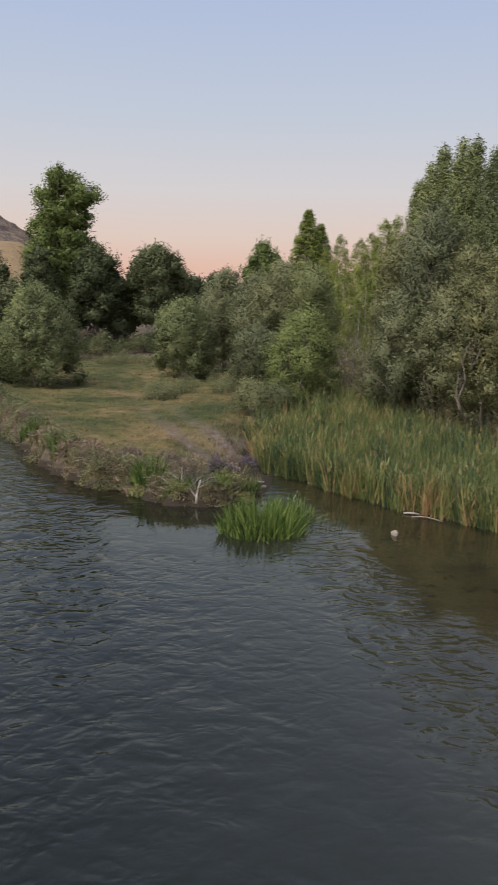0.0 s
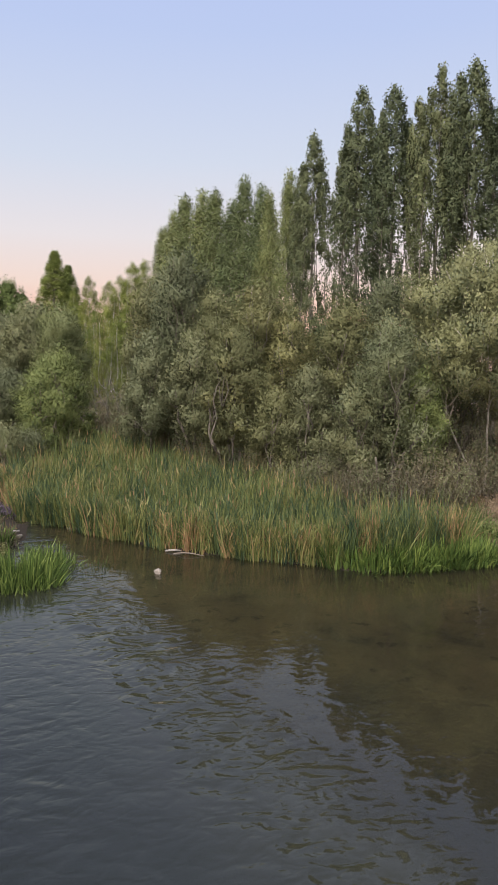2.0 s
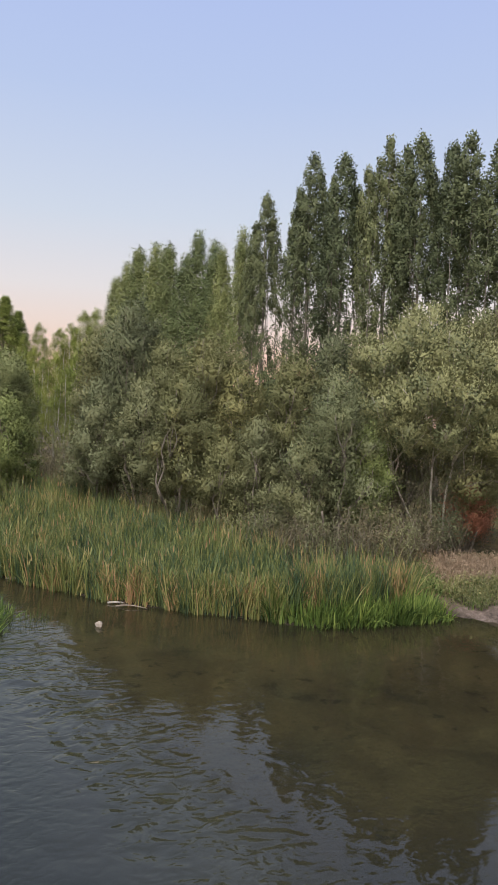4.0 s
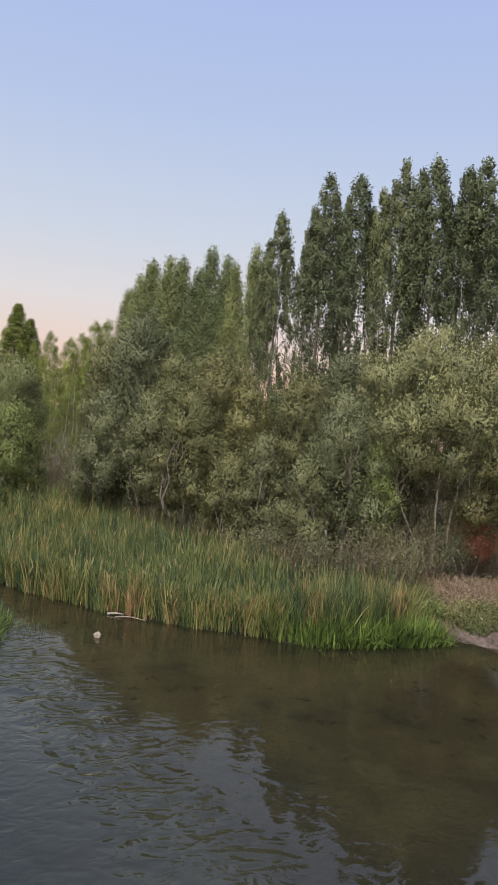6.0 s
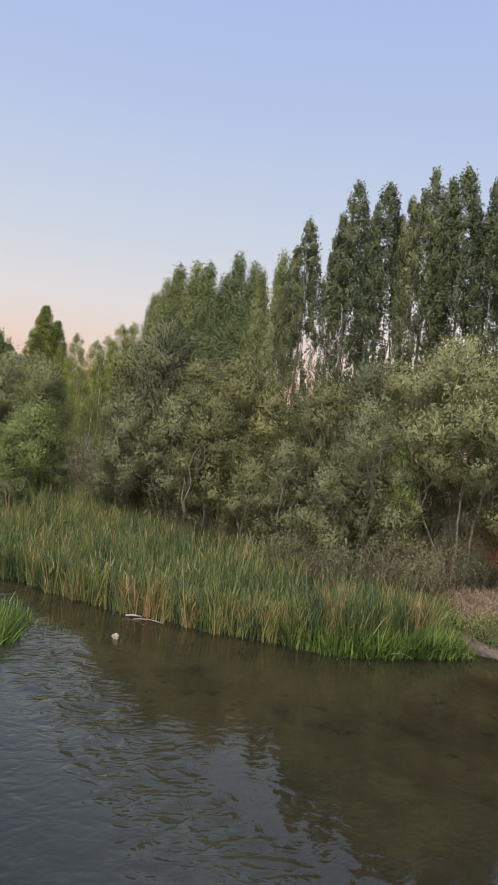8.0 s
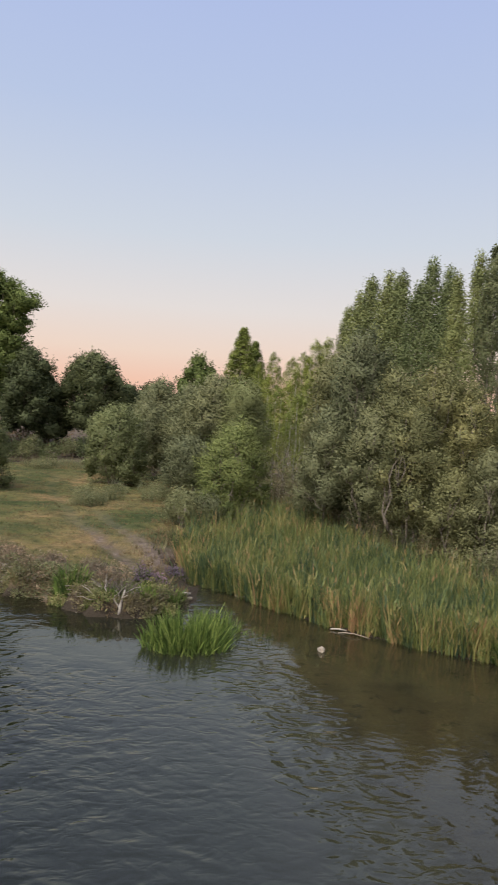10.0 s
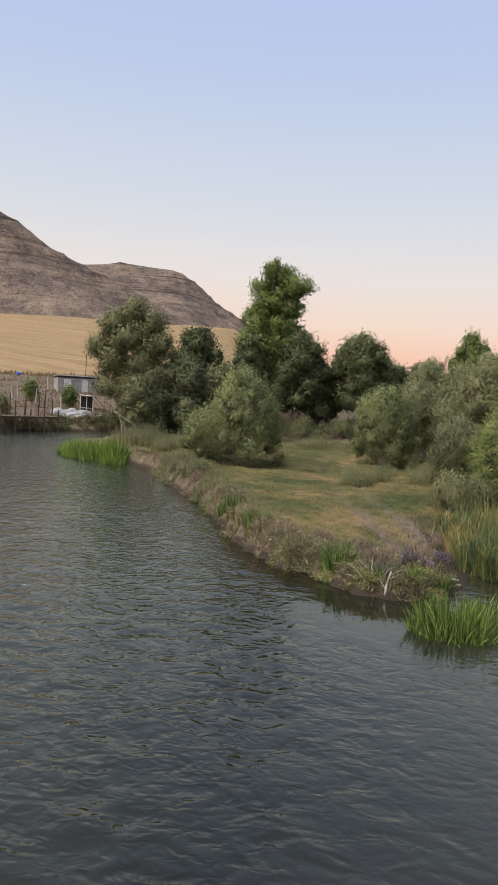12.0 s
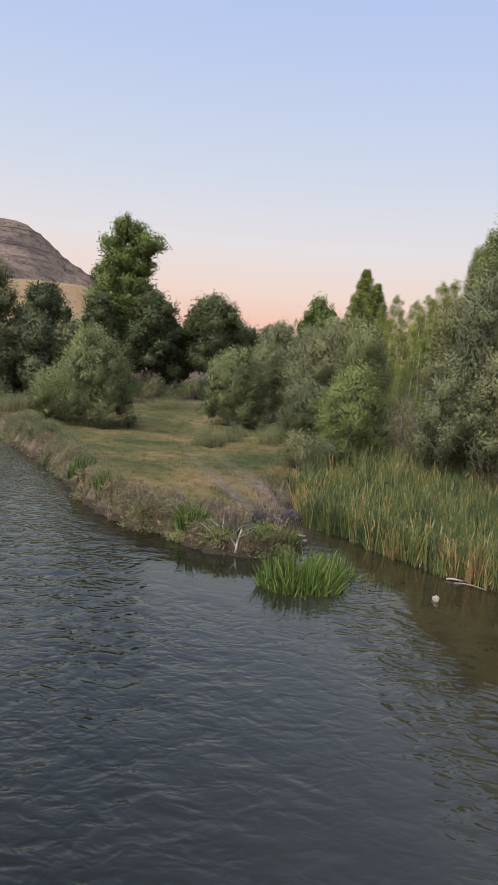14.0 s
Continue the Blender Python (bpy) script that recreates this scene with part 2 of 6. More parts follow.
    # the bed turns dark brown with depth
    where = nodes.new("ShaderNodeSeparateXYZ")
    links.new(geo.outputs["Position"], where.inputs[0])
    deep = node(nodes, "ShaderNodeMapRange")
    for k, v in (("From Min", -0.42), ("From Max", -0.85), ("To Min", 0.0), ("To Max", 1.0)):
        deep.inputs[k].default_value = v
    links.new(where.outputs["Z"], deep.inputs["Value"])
    deep_bed = blend(nodes, links, "MIX", deep.outputs[0], weedy, (0.048, 0.042, 0.032))
    c = blend(nodes, links, "MIX", sep.outputs[0], turf, earth.outputs["Color"])
    c = blend(nodes, links, "MIX", sep.outputs[1], c, field.outputs["Color"])
    c = blend(nodes, links, "MIX", sep.outputs[2], c, deep_bed)
    # dark rim along the waterline: wet mud, with the undercut bank's shade painted in
    wet_shade = node(nodes, "ShaderNodeMapRange")
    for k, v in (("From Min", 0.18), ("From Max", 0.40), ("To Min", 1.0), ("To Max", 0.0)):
        wet_shade.inputs[k].default_value = v
    links.new(where.outputs["Z"], wet_shade.inputs["Value"])
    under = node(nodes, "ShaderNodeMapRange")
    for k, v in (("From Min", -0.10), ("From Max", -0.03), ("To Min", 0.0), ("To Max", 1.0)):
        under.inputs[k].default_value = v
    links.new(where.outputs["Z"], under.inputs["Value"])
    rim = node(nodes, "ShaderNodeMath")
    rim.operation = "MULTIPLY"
    links.new(wet_shade.outputs[0], rim.inputs[0])
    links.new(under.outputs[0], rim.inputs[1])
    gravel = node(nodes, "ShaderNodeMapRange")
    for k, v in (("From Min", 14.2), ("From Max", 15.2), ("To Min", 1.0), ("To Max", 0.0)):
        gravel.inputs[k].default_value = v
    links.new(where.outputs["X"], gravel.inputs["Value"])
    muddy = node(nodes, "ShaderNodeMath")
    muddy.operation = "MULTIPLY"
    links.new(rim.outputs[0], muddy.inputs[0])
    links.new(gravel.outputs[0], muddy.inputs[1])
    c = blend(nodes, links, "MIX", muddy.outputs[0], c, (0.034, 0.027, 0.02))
    grain = ramp(nodes, (0.25, (0.7, 0.7, 0.7)), (0.75, (1.25, 1.25, 1.25)))
    links.new(fine.outputs["Fac"], grain.inputs["Fac"])
    links.new(blend(nodes, links, "MULTIPLY", 1.0, c, grain.outputs["Color"]), bsdf.inputs["Base Color"])
    bsdf.inputs["Roughness"].default_value = 0.95
    bsdf.inputs["Specular IOR Level"].default_value = 0.15
    rel = node(nodes, "ShaderNodeBump", Strength=0.9, Distance=0.14)
    links.new(near.outputs["Fac"], rel.inputs["Height"])
    links.new(rel.outputs[0], bsdf.inputs["Normal"])
    return m


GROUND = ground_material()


def hill_material():
    """Bare hillside: grey-brown scree with thin rock bands and dry grass."""
    m, nodes, links, bsdf = material("bare_hillside")
    geo = nodes.new("ShaderNodeNewGeometry")
    warp = node(nodes, "ShaderNodeTexNoise", Scale=0.035, Detail=7.0, Roughness=0.68)
    links.new(geo.outputs["Position"], warp.inputs["Vector"])
    scree = ramp(nodes, (0.36, (0.088, 0.072, 0.066)), (0.47, (0.145, 0.116, 0.098)), (0.64, (0.215, 0.168, 0.13)))
    links.new(warp.outputs["Fac"], scree.inputs["Fac"])
    flat = node(nodes, "ShaderNodeMapping")
    flat.inputs["Scale"].default_value = (0.004, 0.004, 0.36)
    links.new(geo.outputs["Position"], flat.inputs["Vector"])
    band = node(nodes, "ShaderNodeTexNoise", Scale=1.0, Detail=5.0, Roughness=0.65)
    links.new(flat.outputs[0], band.inputs["Vector"])
    dark = ramp(nodes, (0.36, (0.74, 0.73, 0.72)), (0.41, (1.0, 1.0, 1.0)), (0.62, (1.0, 1.0, 1.0)), (0.7, (1.12, 1.1, 1.05)))
    links.new(band.outputs["Fac"], dark.inputs["Fac"])
    fine = node(nodes, "ShaderNodeTexNoise", Scale=0.55, Detail=6.0, Roughness=0.85)
    links.new(geo.outputs["Position"], fine.inputs["Vector"])
    grain = ramp(nodes, (0.38, (0.5, 0.5, 0.5)), (0.5, (0.95, 0.95, 0.95)), (0.64, (1.35, 1.35, 1.35)))
    links.new(fine.outputs["Fac"], grain.inputs["Fac"])
    scrub = node(nodes, "ShaderNodeTexNoise", Scale=0.16, Detail=5.0, Roughness=0.75)
    links.new(geo.outputs["Position"], scrub.inputs["Vector"])
    patches = ramp(nodes, (0.40, (0.62, 0.62, 0.66)), (0.47, (0.98, 0.97, 0.98)), (0.58, (1.0, 1.0, 1.0)), (0.66, (1.28, 1.2, 1.05)))
    links.new(scrub.outputs["Fac"], patches.inputs["Fac"])
    rock = ramp(nodes, (0.40, (0.40, 0.38, 0.38)), (0.46, (0.95, 0.94, 0.93)), (0.58, (1.0, 1.0, 1.0)), (0.66, (1.2, 1.16, 1.08)))
    links.new(band.outputs["Fac"], rock.inputs["Fac"])
    where = nodes.new("ShaderNodeSeparateXYZ")
    links.new(geo.outputs["Position"], where.inputs[0])
    high = node(nodes, "ShaderNodeMapRange")
    for k, v in (("From Min", 62.0), ("From Max", 88.0), ("To Min", 0.0), ("To Max", 1.0)):
        high.inputs[k].default_value = v
    links.new(where.outputs["Z"], high.inputs["Value"])
    strata = blend(nodes, links, "MIX", high.outputs[0], dark.outputs["Color"], rock.outputs["Color"])
    c = blend(nodes, links, "MULTIPLY", 1.0, scree.outputs["Color"], strata)
    c = blend(nodes, links, "MULTIPLY", 1.0, c, patches.outputs["Color"])
    links.new(blend(nodes, links, "MULTIPLY", 1.0, c, grain.outputs["Color"]), bsdf.inputs["Base Color"])
    bsdf.inputs["Roughness"].default_value = 1.0
    bsdf.inputs["Specular IOR Level"].default_value = 0.1
    rel = node(nodes, "ShaderNodeBump", Strength=0.7, Distance=3.0)
    links.new(band.outputs["Fac"], rel.inputs["Height"])
    rel2 = node(nodes, "ShaderNodeBump", Strength=0.6, Distance=2.0)
    links.new(fine.outputs["Fac"], rel2.inputs["Height"])
    links.new(rel.outputs[0], rel2.inputs["Normal"])
    links.new(rel2.outputs[0], bsdf.inputs["Normal"])
    return m


HILL = hill_material()


def water_material():
    """River water: mirror-like surface with ripples, partly clear, partly murky below."""
    m, nodes, links, bsdf = material("river_water")
    nodes.remove(bsdf)
    geo = nodes.new("ShaderNodeNewGeometry")
    turn = node(nodes, "ShaderNodeMapping")
    turn.inputs["Rotation"].default_value = (0, 0, radians(-20))
    turn.inputs["Scale"].default_value = (0.92, 1.25, 1.0)
    links.new(geo.outputs["Position"], turn.inputs["Vector"])
    swell = node(nodes, "ShaderNodeTexNoise", Scale=1.15, Detail=2.0, Roughness=0.5, Distortion=0.5)
    chop = node(nodes, "ShaderNodeTexNoise", Scale=2.6, Detail=2.5, Roughness=0.5, Distortion=0.5)
    for n in (swell, chop):
        links.new(turn.outputs[0], n.inputs["Vector"])

    def ridged(src):
        """Rounded troughs and narrow crests."""
        a = node(nodes, "ShaderNodeMath")
        a.operation = "MULTIPLY_ADD"
        a.inputs[1].default_value, a.inputs[2].default_value = 2.4, -1.2
        links.new(src, a.inputs[0])
        b = node(nodes, "ShaderNodeMath")
        b.operation = "ABSOLUTE"
        links.new(a.outputs[0], b.inputs[0])
        c = node(nodes, "ShaderNodeMath")
        c.operation = "SMOOTH_MAX"
        c.inputs[1].default_value, c.inputs[2].default_value = 0.12, 0.2
        links.new(b.outputs[0], c.inputs[0])
        d = node(nodes, "ShaderNodeMath")
        d.operation = "SUBTRACT"
        d.inputs[0].default_value = 1.0
        links.new(c.outputs[0], d.inputs[1])
        return d.outputs[0]

    # the current is lively in the main stream; along a line from the point past the reeds it meets still, shallow water
    sep = nodes.new("ShaderNodeSeparateXYZ")
    links.new(geo.outputs["Position"], sep.inputs[0])
    across = node(nodes, "ShaderNodeMath")
    across.operation = "MULTIPLY_ADD"
    across.inputs[1].default_value = 0.19
    links.new(sep.outputs["Y"], across.inputs[0])
    links.new(sep.outputs["X"], across.inputs[2])
    edge = node(nodes, "ShaderNodeTexNoise", Scale=0.9, Detail=3.0)
    links.new(geo.outputs["Position"], edge.inputs["Vector"])
    wander = node(nodes, "ShaderNodeMath")
    wander.operation = "MULTIPLY_ADD"
    wander.inputs[1].default_value = 1.4
    links.new(edge.outputs["Fac"], wander.inputs[0])
    links.new(across.outputs[0], wander.inputs[2])
    still = node(nodes, "ShaderNodeMapRange")
    still.interpolation_type = "SMOOTHSTEP"
    for k, v in (("From Min", 6.0), ("From Max", 7.6), ("To Min", 0.0), ("To Max", 1.0)):
        still.inputs[k].default_value = v
    links.new(wander.outputs[0], still.inputs["Value"])
    calm = nodes.new("ShaderNodeValToRGB")
    reach = node(nodes, "ShaderNodeMapRange")
    for k, v in (("From Min", -8.0), ("From Max", 8.0), ("To Min", 0.0), ("To Max", 1.0)):
        reach.inputs[k].default_value = v
    links.new(wander.outputs[0], reach.inputs["Value"])
    links.new(reach.outputs[0], calm.inputs["Fac"])
    stops = ((0.0, 1.0), (0.48, 0.9), (0.68, 0.48), (0.80, 0.42), (0.87, 1.5), (0.93, 1.15), (0.965, 0.12))
    while len(calm.color_ramp.elements) < len(stops):
        calm.color_ramp.elements.new(0.5)
    for e, (at, v) in zip(calm.color_ramp.elements, stops):
        e.position, e.color = at, (v, v, v, 1)
    # glassy water in the lee of the point
    lee = node(nodes, "ShaderNodeVectorMath")
    lee.operation = "DISTANCE"
    lee.inputs[1].default_value = (-1.4, 20.6, 0.0)
    links.new(geo.outputs["Position"], lee.inputs[0])
    shelter = node(nodes, "ShaderNodeMapRange")
    shelter.interpolation_type = "SMOOTHSTEP"
    for k, v in (("From Min", 1.2), ("From Max", 5.0), ("To Min", 0.16), ("To Max", 1.0)):
        shelter.inputs[k].default_value = v
    links.new(lee.outputs["Value"], shelter.inputs["Value"])
    moved = node(nodes, "ShaderNodeMath")
    moved.operation = "MULTIPLY"
    links.new(calm.outputs[0], moved.inputs[0])
    # a livelier riffle farther upstream
    sheen = node(nodes, "ShaderNodeMapRange")
    for k, v in (("From Min", 14.0), ("From Max", 40.0), ("To Min", 1.0), ("To Max", 1.25)):
        sheen.inputs[k].default_value = v
    links.new(sep.outputs["Y"], sheen.inputs["Value"])
    held = node(nodes, "ShaderNodeMath")
    held.operation = "MULTIPLY"
    links.new(shelter.outputs[0], held.inputs[0])
    links.new(sheen.outputs[0], held.inputs[1])
    links.new(held.outputs[0], moved.inputs[1])
    s1 = node(nodes, "ShaderNodeMath")
    s1.operation = "MULTIPLY"
    s1.inputs[1].default_value = 0.15
    links.new(moved.outputs[0], s1.inputs[0])
    b1 = node(nodes, "ShaderNodeBump", Distance=0.6)
    links.new(s1.outputs[0], b1.inputs["Strength"])
    links.new(ridged(swell.outputs["Fac"]), b1.inputs["Height"])
    s2 = node(nodes, "ShaderNodeMath")
    s2.operation = "MULTIPLY"
    s2.inputs[1].default_value = 0.19
    links.new(moved.outputs[0], s2.inputs[0])
    b2 = node(nodes, "ShaderNodeBump", Distance=0.2)
    links.new(s2.outputs[0], b2.inputs["Strength"])
    links.new(ridged(chop.outputs["Fac"]), b2.inputs["Height"])
    links.new(b1.outputs[0], b2.inputs["Normal"])
    clear = nodes.new("ShaderNodeBsdfTransparent")
    clear.inputs["Color"].default_value = (0.57, 0.55, 0.43, 1)
    murk = nodes.new("ShaderNodeBsdfDiffuse")
    # murk by zone, painted lighter where the current reflects more sky
    murk_tone = ramp(nodes, (0.20, (0.019, 0.0208, 0.0138)), (0.48, (0.0056, 0.0066, 0.0038)), (0.76, (0.0155, 0.0170, 0.0125)), (0.90, (0.030, 0.031, 0.0235)))
    links.new(reach.outputs[0], murk_tone.inputs["Fac"])
    links.new(murk_tone.outputs[0], murk.inputs["Color"])
    below = nodes.new("ShaderNodeMixShader")
    turbid = node(nodes, "ShaderNodeMapRange")
    for k, v in (("From Min", 0.0), ("From Max", 1.0), ("To Min", 0.85), ("To Max", 0.30)):
        turbid.inputs[k].default_value = v
    links.new(still.outputs[0], turbid.inputs["Value"])
    links.new(turbid.outputs[0], below.inputs[0])
    links.new(clear.outputs[0], below.inputs[1])
    links.new(murk.outputs[0], below.inputs[2])
    gloss = nodes.new("ShaderNodeBsdfGlossy")
    gloss.inputs["Color"].default_value = (1.0, 0.985, 0.86, 1)
    rough = node(nodes, "ShaderNodeMapRange")
    for k, v in (("From Min", 0.1), ("From Max", 1.0), ("To Min", 0.006), ("To Max", 0.025)):
        rough.inputs[k].default_value = v
    links.new(calm.outputs[0], rough.inputs["Value"])
    # a rougher riffle upstream
    riffle = node(nodes, "ShaderNodeMapRange")
    for k, v in (("From Min", 22.0), ("From Max", 50.0), ("To Min", 0.0), ("To Max", 0.08)):
        riffle.inputs[k].default_value = v
    links.new(sep.outputs["Y"], riffle.inputs["Value"])
    both = node(nodes, "ShaderNodeMath")
    both.operation = "MULTIPLY_ADD"
    links.new(riffle.outputs[0], both.inputs[0])
    links.new(calm.outputs[0], both.inputs[1])
    links.new(rough.outputs[0], both.inputs[2])
    links.new(both.outputs[0], gloss.inputs["Roughness"])
    links.new(b2.outputs[0], gloss.inputs["Normal"])
    fres = node(nodes, "ShaderNodeFresnel", IOR=1.48)
    links.new(b2.outputs[0], fres.inputs["Normal"])
    top = nodes.new("ShaderNodeMixShader")
    links.new(fres.outputs[0], top.inputs[0])
    links.new(below.outputs[0], top.inputs[1])
    links.new(gloss.outputs[0], top.inputs[2])
    links.new(top.outputs[0], nodes["Material Output"].inputs["Surface"])
    return m


WATER = water_material()


# ---- mesh helpers ----
def mesh_of(name, verts, faces, mat, smooth=False, soft=None):
    """A mesh from arrays; soft: a normal for each vertex, to shade tufts of leaves as rounded bodies."""
    me = bpy.data.meshes.new(name)
    if isinstance(verts, np.ndarray) and isinstance(faces, np.ndarray):
        k = faces.shape[1]
        me.vertices.add(len(verts))
        me.vertices.foreach_set("co", verts.astype(np.float32).ravel())
        me.loops.add(faces.size)
        me.loops.foreach_set("vertex_index", faces.astype(np.int32).ravel())
        me.polygons.add(len(faces))
        me.polygons.foreach_set("loop_start", np.arange(0, faces.size, k, dtype=np.int32))
        me.polygons.foreach_set("loop_total", np.full(len(faces), k, dtype=np.int32))
        me.update(calc_edges=True)
        if soft is not None:
            own = me.attributes.new("custom_normal", "FLOAT_VECTOR", "POINT")
            own.data.foreach_set("vector", soft.astype(np.float32).ravel())
    else:
        me.from_pydata([tuple(v) for v in verts], [], [tuple(f) for f in faces])
    me.materials.append(mat)
    if smooth:
        me.polygons.foreach_set("use_smooth", [True] * len(me.polygons))
    return me


def child(name, me, parent, label=""):
    ob = new(name, me)
    ob.parent = parent
    return tagged(ob, label)


def part(name, bm, mat, parent, label=""):
    me = bpy.data.meshes.new(name)
    bm.to_mesh(me)
    bm.free()
    me.materials.append(mat)
    return child(name, me, parent, label)


def add_box(bm, size, at, turn=(0, 0, 0), bevel=0.0):
    made = bmesh.ops.create_cube(bm, size=1.0, matrix=pose(*at, *turn) @ Matrix.Diagonal((*size, 1)))
    if bevel:
        edges = {e for v in made["verts"] for e in v.link_edges}
        bmesh.ops.bevel(bm, geom=list(edges), offset=bevel, segments=1, affect="EDGES")
    return bm


def box(size, at, turn=(0, 0, 0), bevel=0.01):
    return add_box(bmesh.new(), size, at, turn, bevel)


def tubes(lines, sides=6):
    """Tapered round limbs: each line is a list of (x, y, z, radius)."""
    verts, faces = [], []
    for line in lines:
        pts = np.array(line, float)
        p, r = pts[:, :3], pts[:, 3]
        d = np.gradient(p, axis=0)
        d /= np.linalg.norm(d, axis=1)[:, None] + 1e-9
        ref = np.array([0.31, 0.95, 0.05]) if abs(d[0][2]) > 0.7 else np.array([0.05, 0.1, 0.99])
        u = np.cross(d, ref)
        u /= np.linalg.norm(u, axis=1)[:, None] + 1e-9
        v = np.cross(d, u)
        base = len(verts)
        for i in range(len(p)):
            for k in range(sides):
                a = 2 * math.pi * k / sides
                verts.append(p[i] + r[i] * (math.cos(a) * u[i] + math.sin(a) * v[i]))
        for i in range(len(p) - 1):
            for k in range(sides):
                a, b = base + i * sides + k, base + i * sides + (k + 1) % sides
                faces.append((a, b, b + sides, a + sides))
        faces.append(tuple(base + (len(p) - 1) * sides + k for k in range(sides)))
        faces.append(tuple(base + k for k in reversed(range(sides))))
    return verts, faces


def limb(rng, a, b, r0, r1, n=6, wobble=0.06):
    """A bent line from a to b that thins from r0 to r1."""
    a, b = np.array(a, float), np.array(b, float)
    length = np.linalg.norm(b - a)
    out = []
    off = np.zeros(3)
    for i in range(n + 1):
        f = i / n
        if 0 < i < n:
            off = off * 0.6 + rng.normal(0, wobble * length / n * 1.6, 3)
        p = a + (b - a) * f + off * (1 - f) + np.array([0, 0, 0.10 * length * math.sin(f * math.pi) * 0.5])
        out.append((*p, r0 + (r1 - r0) * f ** 0.8))
    return out


def leaves(rng, pts, aim, length, width, spread=0.8, out=None):
    """One small pointed leaf (a triangle) at each point, roughly along aim; out: the way its tuft faces."""
    n = len(pts)
    d = aim + rng.normal(0, spread, (n, 3))
    d /= np.linalg.norm(d, axis=1)[:, None] + 1e-9
    s = np.cross(d, rng.normal(0, 1, (n, 3)))
    s /= np.linalg.norm(s, axis=1)[:, None] + 1e-9
    g = np.cross(s, d)
    if out is None:
        out = np.tile(np.array([[0.0, 0.0, 1.0]]), (n, 1))
    flip = np.sign((g * out).sum(1))[:, None] + 1e-6
    s, g = s * flip, g * flip
    size = rng.uniform(0.65, 1.3, (n, 1))
    tip = pts + d * length * size
    a = pts + s * width * 0.5 * size
    b = pts - s * width * 0.5 * size
    v = np.stack([b, a, tip], 1).reshape(-1, 3)
    soft = out * 0.94 + g * 0.2
    soft /= np.linalg.norm(soft, axis=1)[:, None] + 1e-9
    return v, np.arange(3 * n).reshape(-1, 3), np.repeat(soft, 3, axis=0)


def lobe_points(rng, lobes, n, clump=0.32, per=70, upper=0.25, plume=1.0):
    """Points in tufts over the outer part of ellipsoid lobes (x, y, z, rx, ry, rz), drawn out along the tuft by plume;
    also the growth direction and the way each point faces."""
    lobes = np.array(lobes, float)
    area = (lobes[:, 3] * lobes[:, 4] + lobes[:, 4] * lobes[:, 5] + lobes[:, 3] * lobes[:, 5])
    tufts = max(4, n // per)
    pick = rng.choice(len(lobes), tufts, p=area / area.sum())
    d = rng.normal(0, 1, (tufts, 3))
    d[:, 2] += upper
    d /= np.linalg.norm(d, axis=1)[:, None]
    depth = 1.0 - np.abs(rng.normal(0, 0.12, (tufts, 1)))
    depth = np.clip(depth + rng.normal(0, 0.05, (tufts, 1)), 0.2, 1.15)
    c = lobes[pick, :3] + d * lobes[pick, 3:] * depth
    normal = d / lobes[pick, 3:]
    normal /= np.linalg.norm(normal, axis=1)[:, None]
    grow = normal + np.array([0, 0, 0.7]) + rng.normal(0, 0.25, (tufts, 3))
    grow /= np.linalg.norm(grow, axis=1)[:, None]
    own = rng.integers(0, tufts, n)
    size = clump * rng.uniform(0.5, 1.3, tufts)[own][:, None]
    w = np.clip(rng.normal(0, 1, (n, 3)), -1.9, 1.9)
    along = (w * grow[own]).sum(1)[:, None] * grow[own]
    off = w + along * (plume - 1.0)
    face = normal[own] * 0.85 + w * 0.24 + np.array([0, 0, 0.10])
    face /= np.linalg.norm(face, axis=1)[:, None] + 1e-9
    return c[own] + off * size, grow[own], face


def place(azimuth, distance, z=0.0):
    """A spot on the ground, by compass angle from the y axis and distance from the origin."""
    a = radians(azimuth)
    return (distance * math.sin(a), distance * math.cos(a), z)


# ---- ground: one sheet with the river channel cut into it ----
MEADOW_SHORE = [(-23.5, 52.0), (-20.0, 48.4), (-16.5, 42.6), (-13.6, 38.6), (-11.1, 34.2), (-8.7, 29.6), (-7.5, 27.7), (-6.1, 25.8),
                (-5.2, 24.9), (-4.0, 24.4), (-2.9, 23.1), (-2.1, 22.4), (-1.2, 22.3), (-0.4, 22.9), (0.3, 24.2), (0.7, 25.6), (0.5, 27.5),
                (-0.3, 30.4), (0.2, 30.6), (1.0, 27.3), (2.4, 25.8), (3.6, 24.2), (4.9, 22.4), (6.15, 21.2), (7.5, 20.15), (9.0, 19.0),
                (9.8, 18.4), (11.2, 17.9), (12.8, 18.0), (14.4, 18.2), (15.0, 18.0), (15.1, 16.9), (17.0, 14.5), (22, 10), (34, 3),
                (70, -14), (900, -200), (900, 560), (70, 104), (18, 82), (2, 75), (-8, 73), (-16, 77), (-24, 72), (-31, 63), (-30, 56)]
FAR_SHORE = [(-2500, -350), (-300, 10), (-62, 60), (-47, 68.5), (-44.5, 76), (-38, 85), (-33, 87.5), (-20, 89), (-8, 86), (2, 86), (18, 93),
             (70, 118), (900, 620), (3000, 1500), (3000, 4500), (-4500, 4500)]
NEAR_SHORE = [(-4500, -4500), (-4500, -700), (-300, -30), (-60, 20), (-40, -15), (-32, -60), (-30, -4500)]
RIGHT_SHORE = [(40, -4500), (34, -60), (70, -40), (900, -260), (4500, -900), (4500, -4500)]


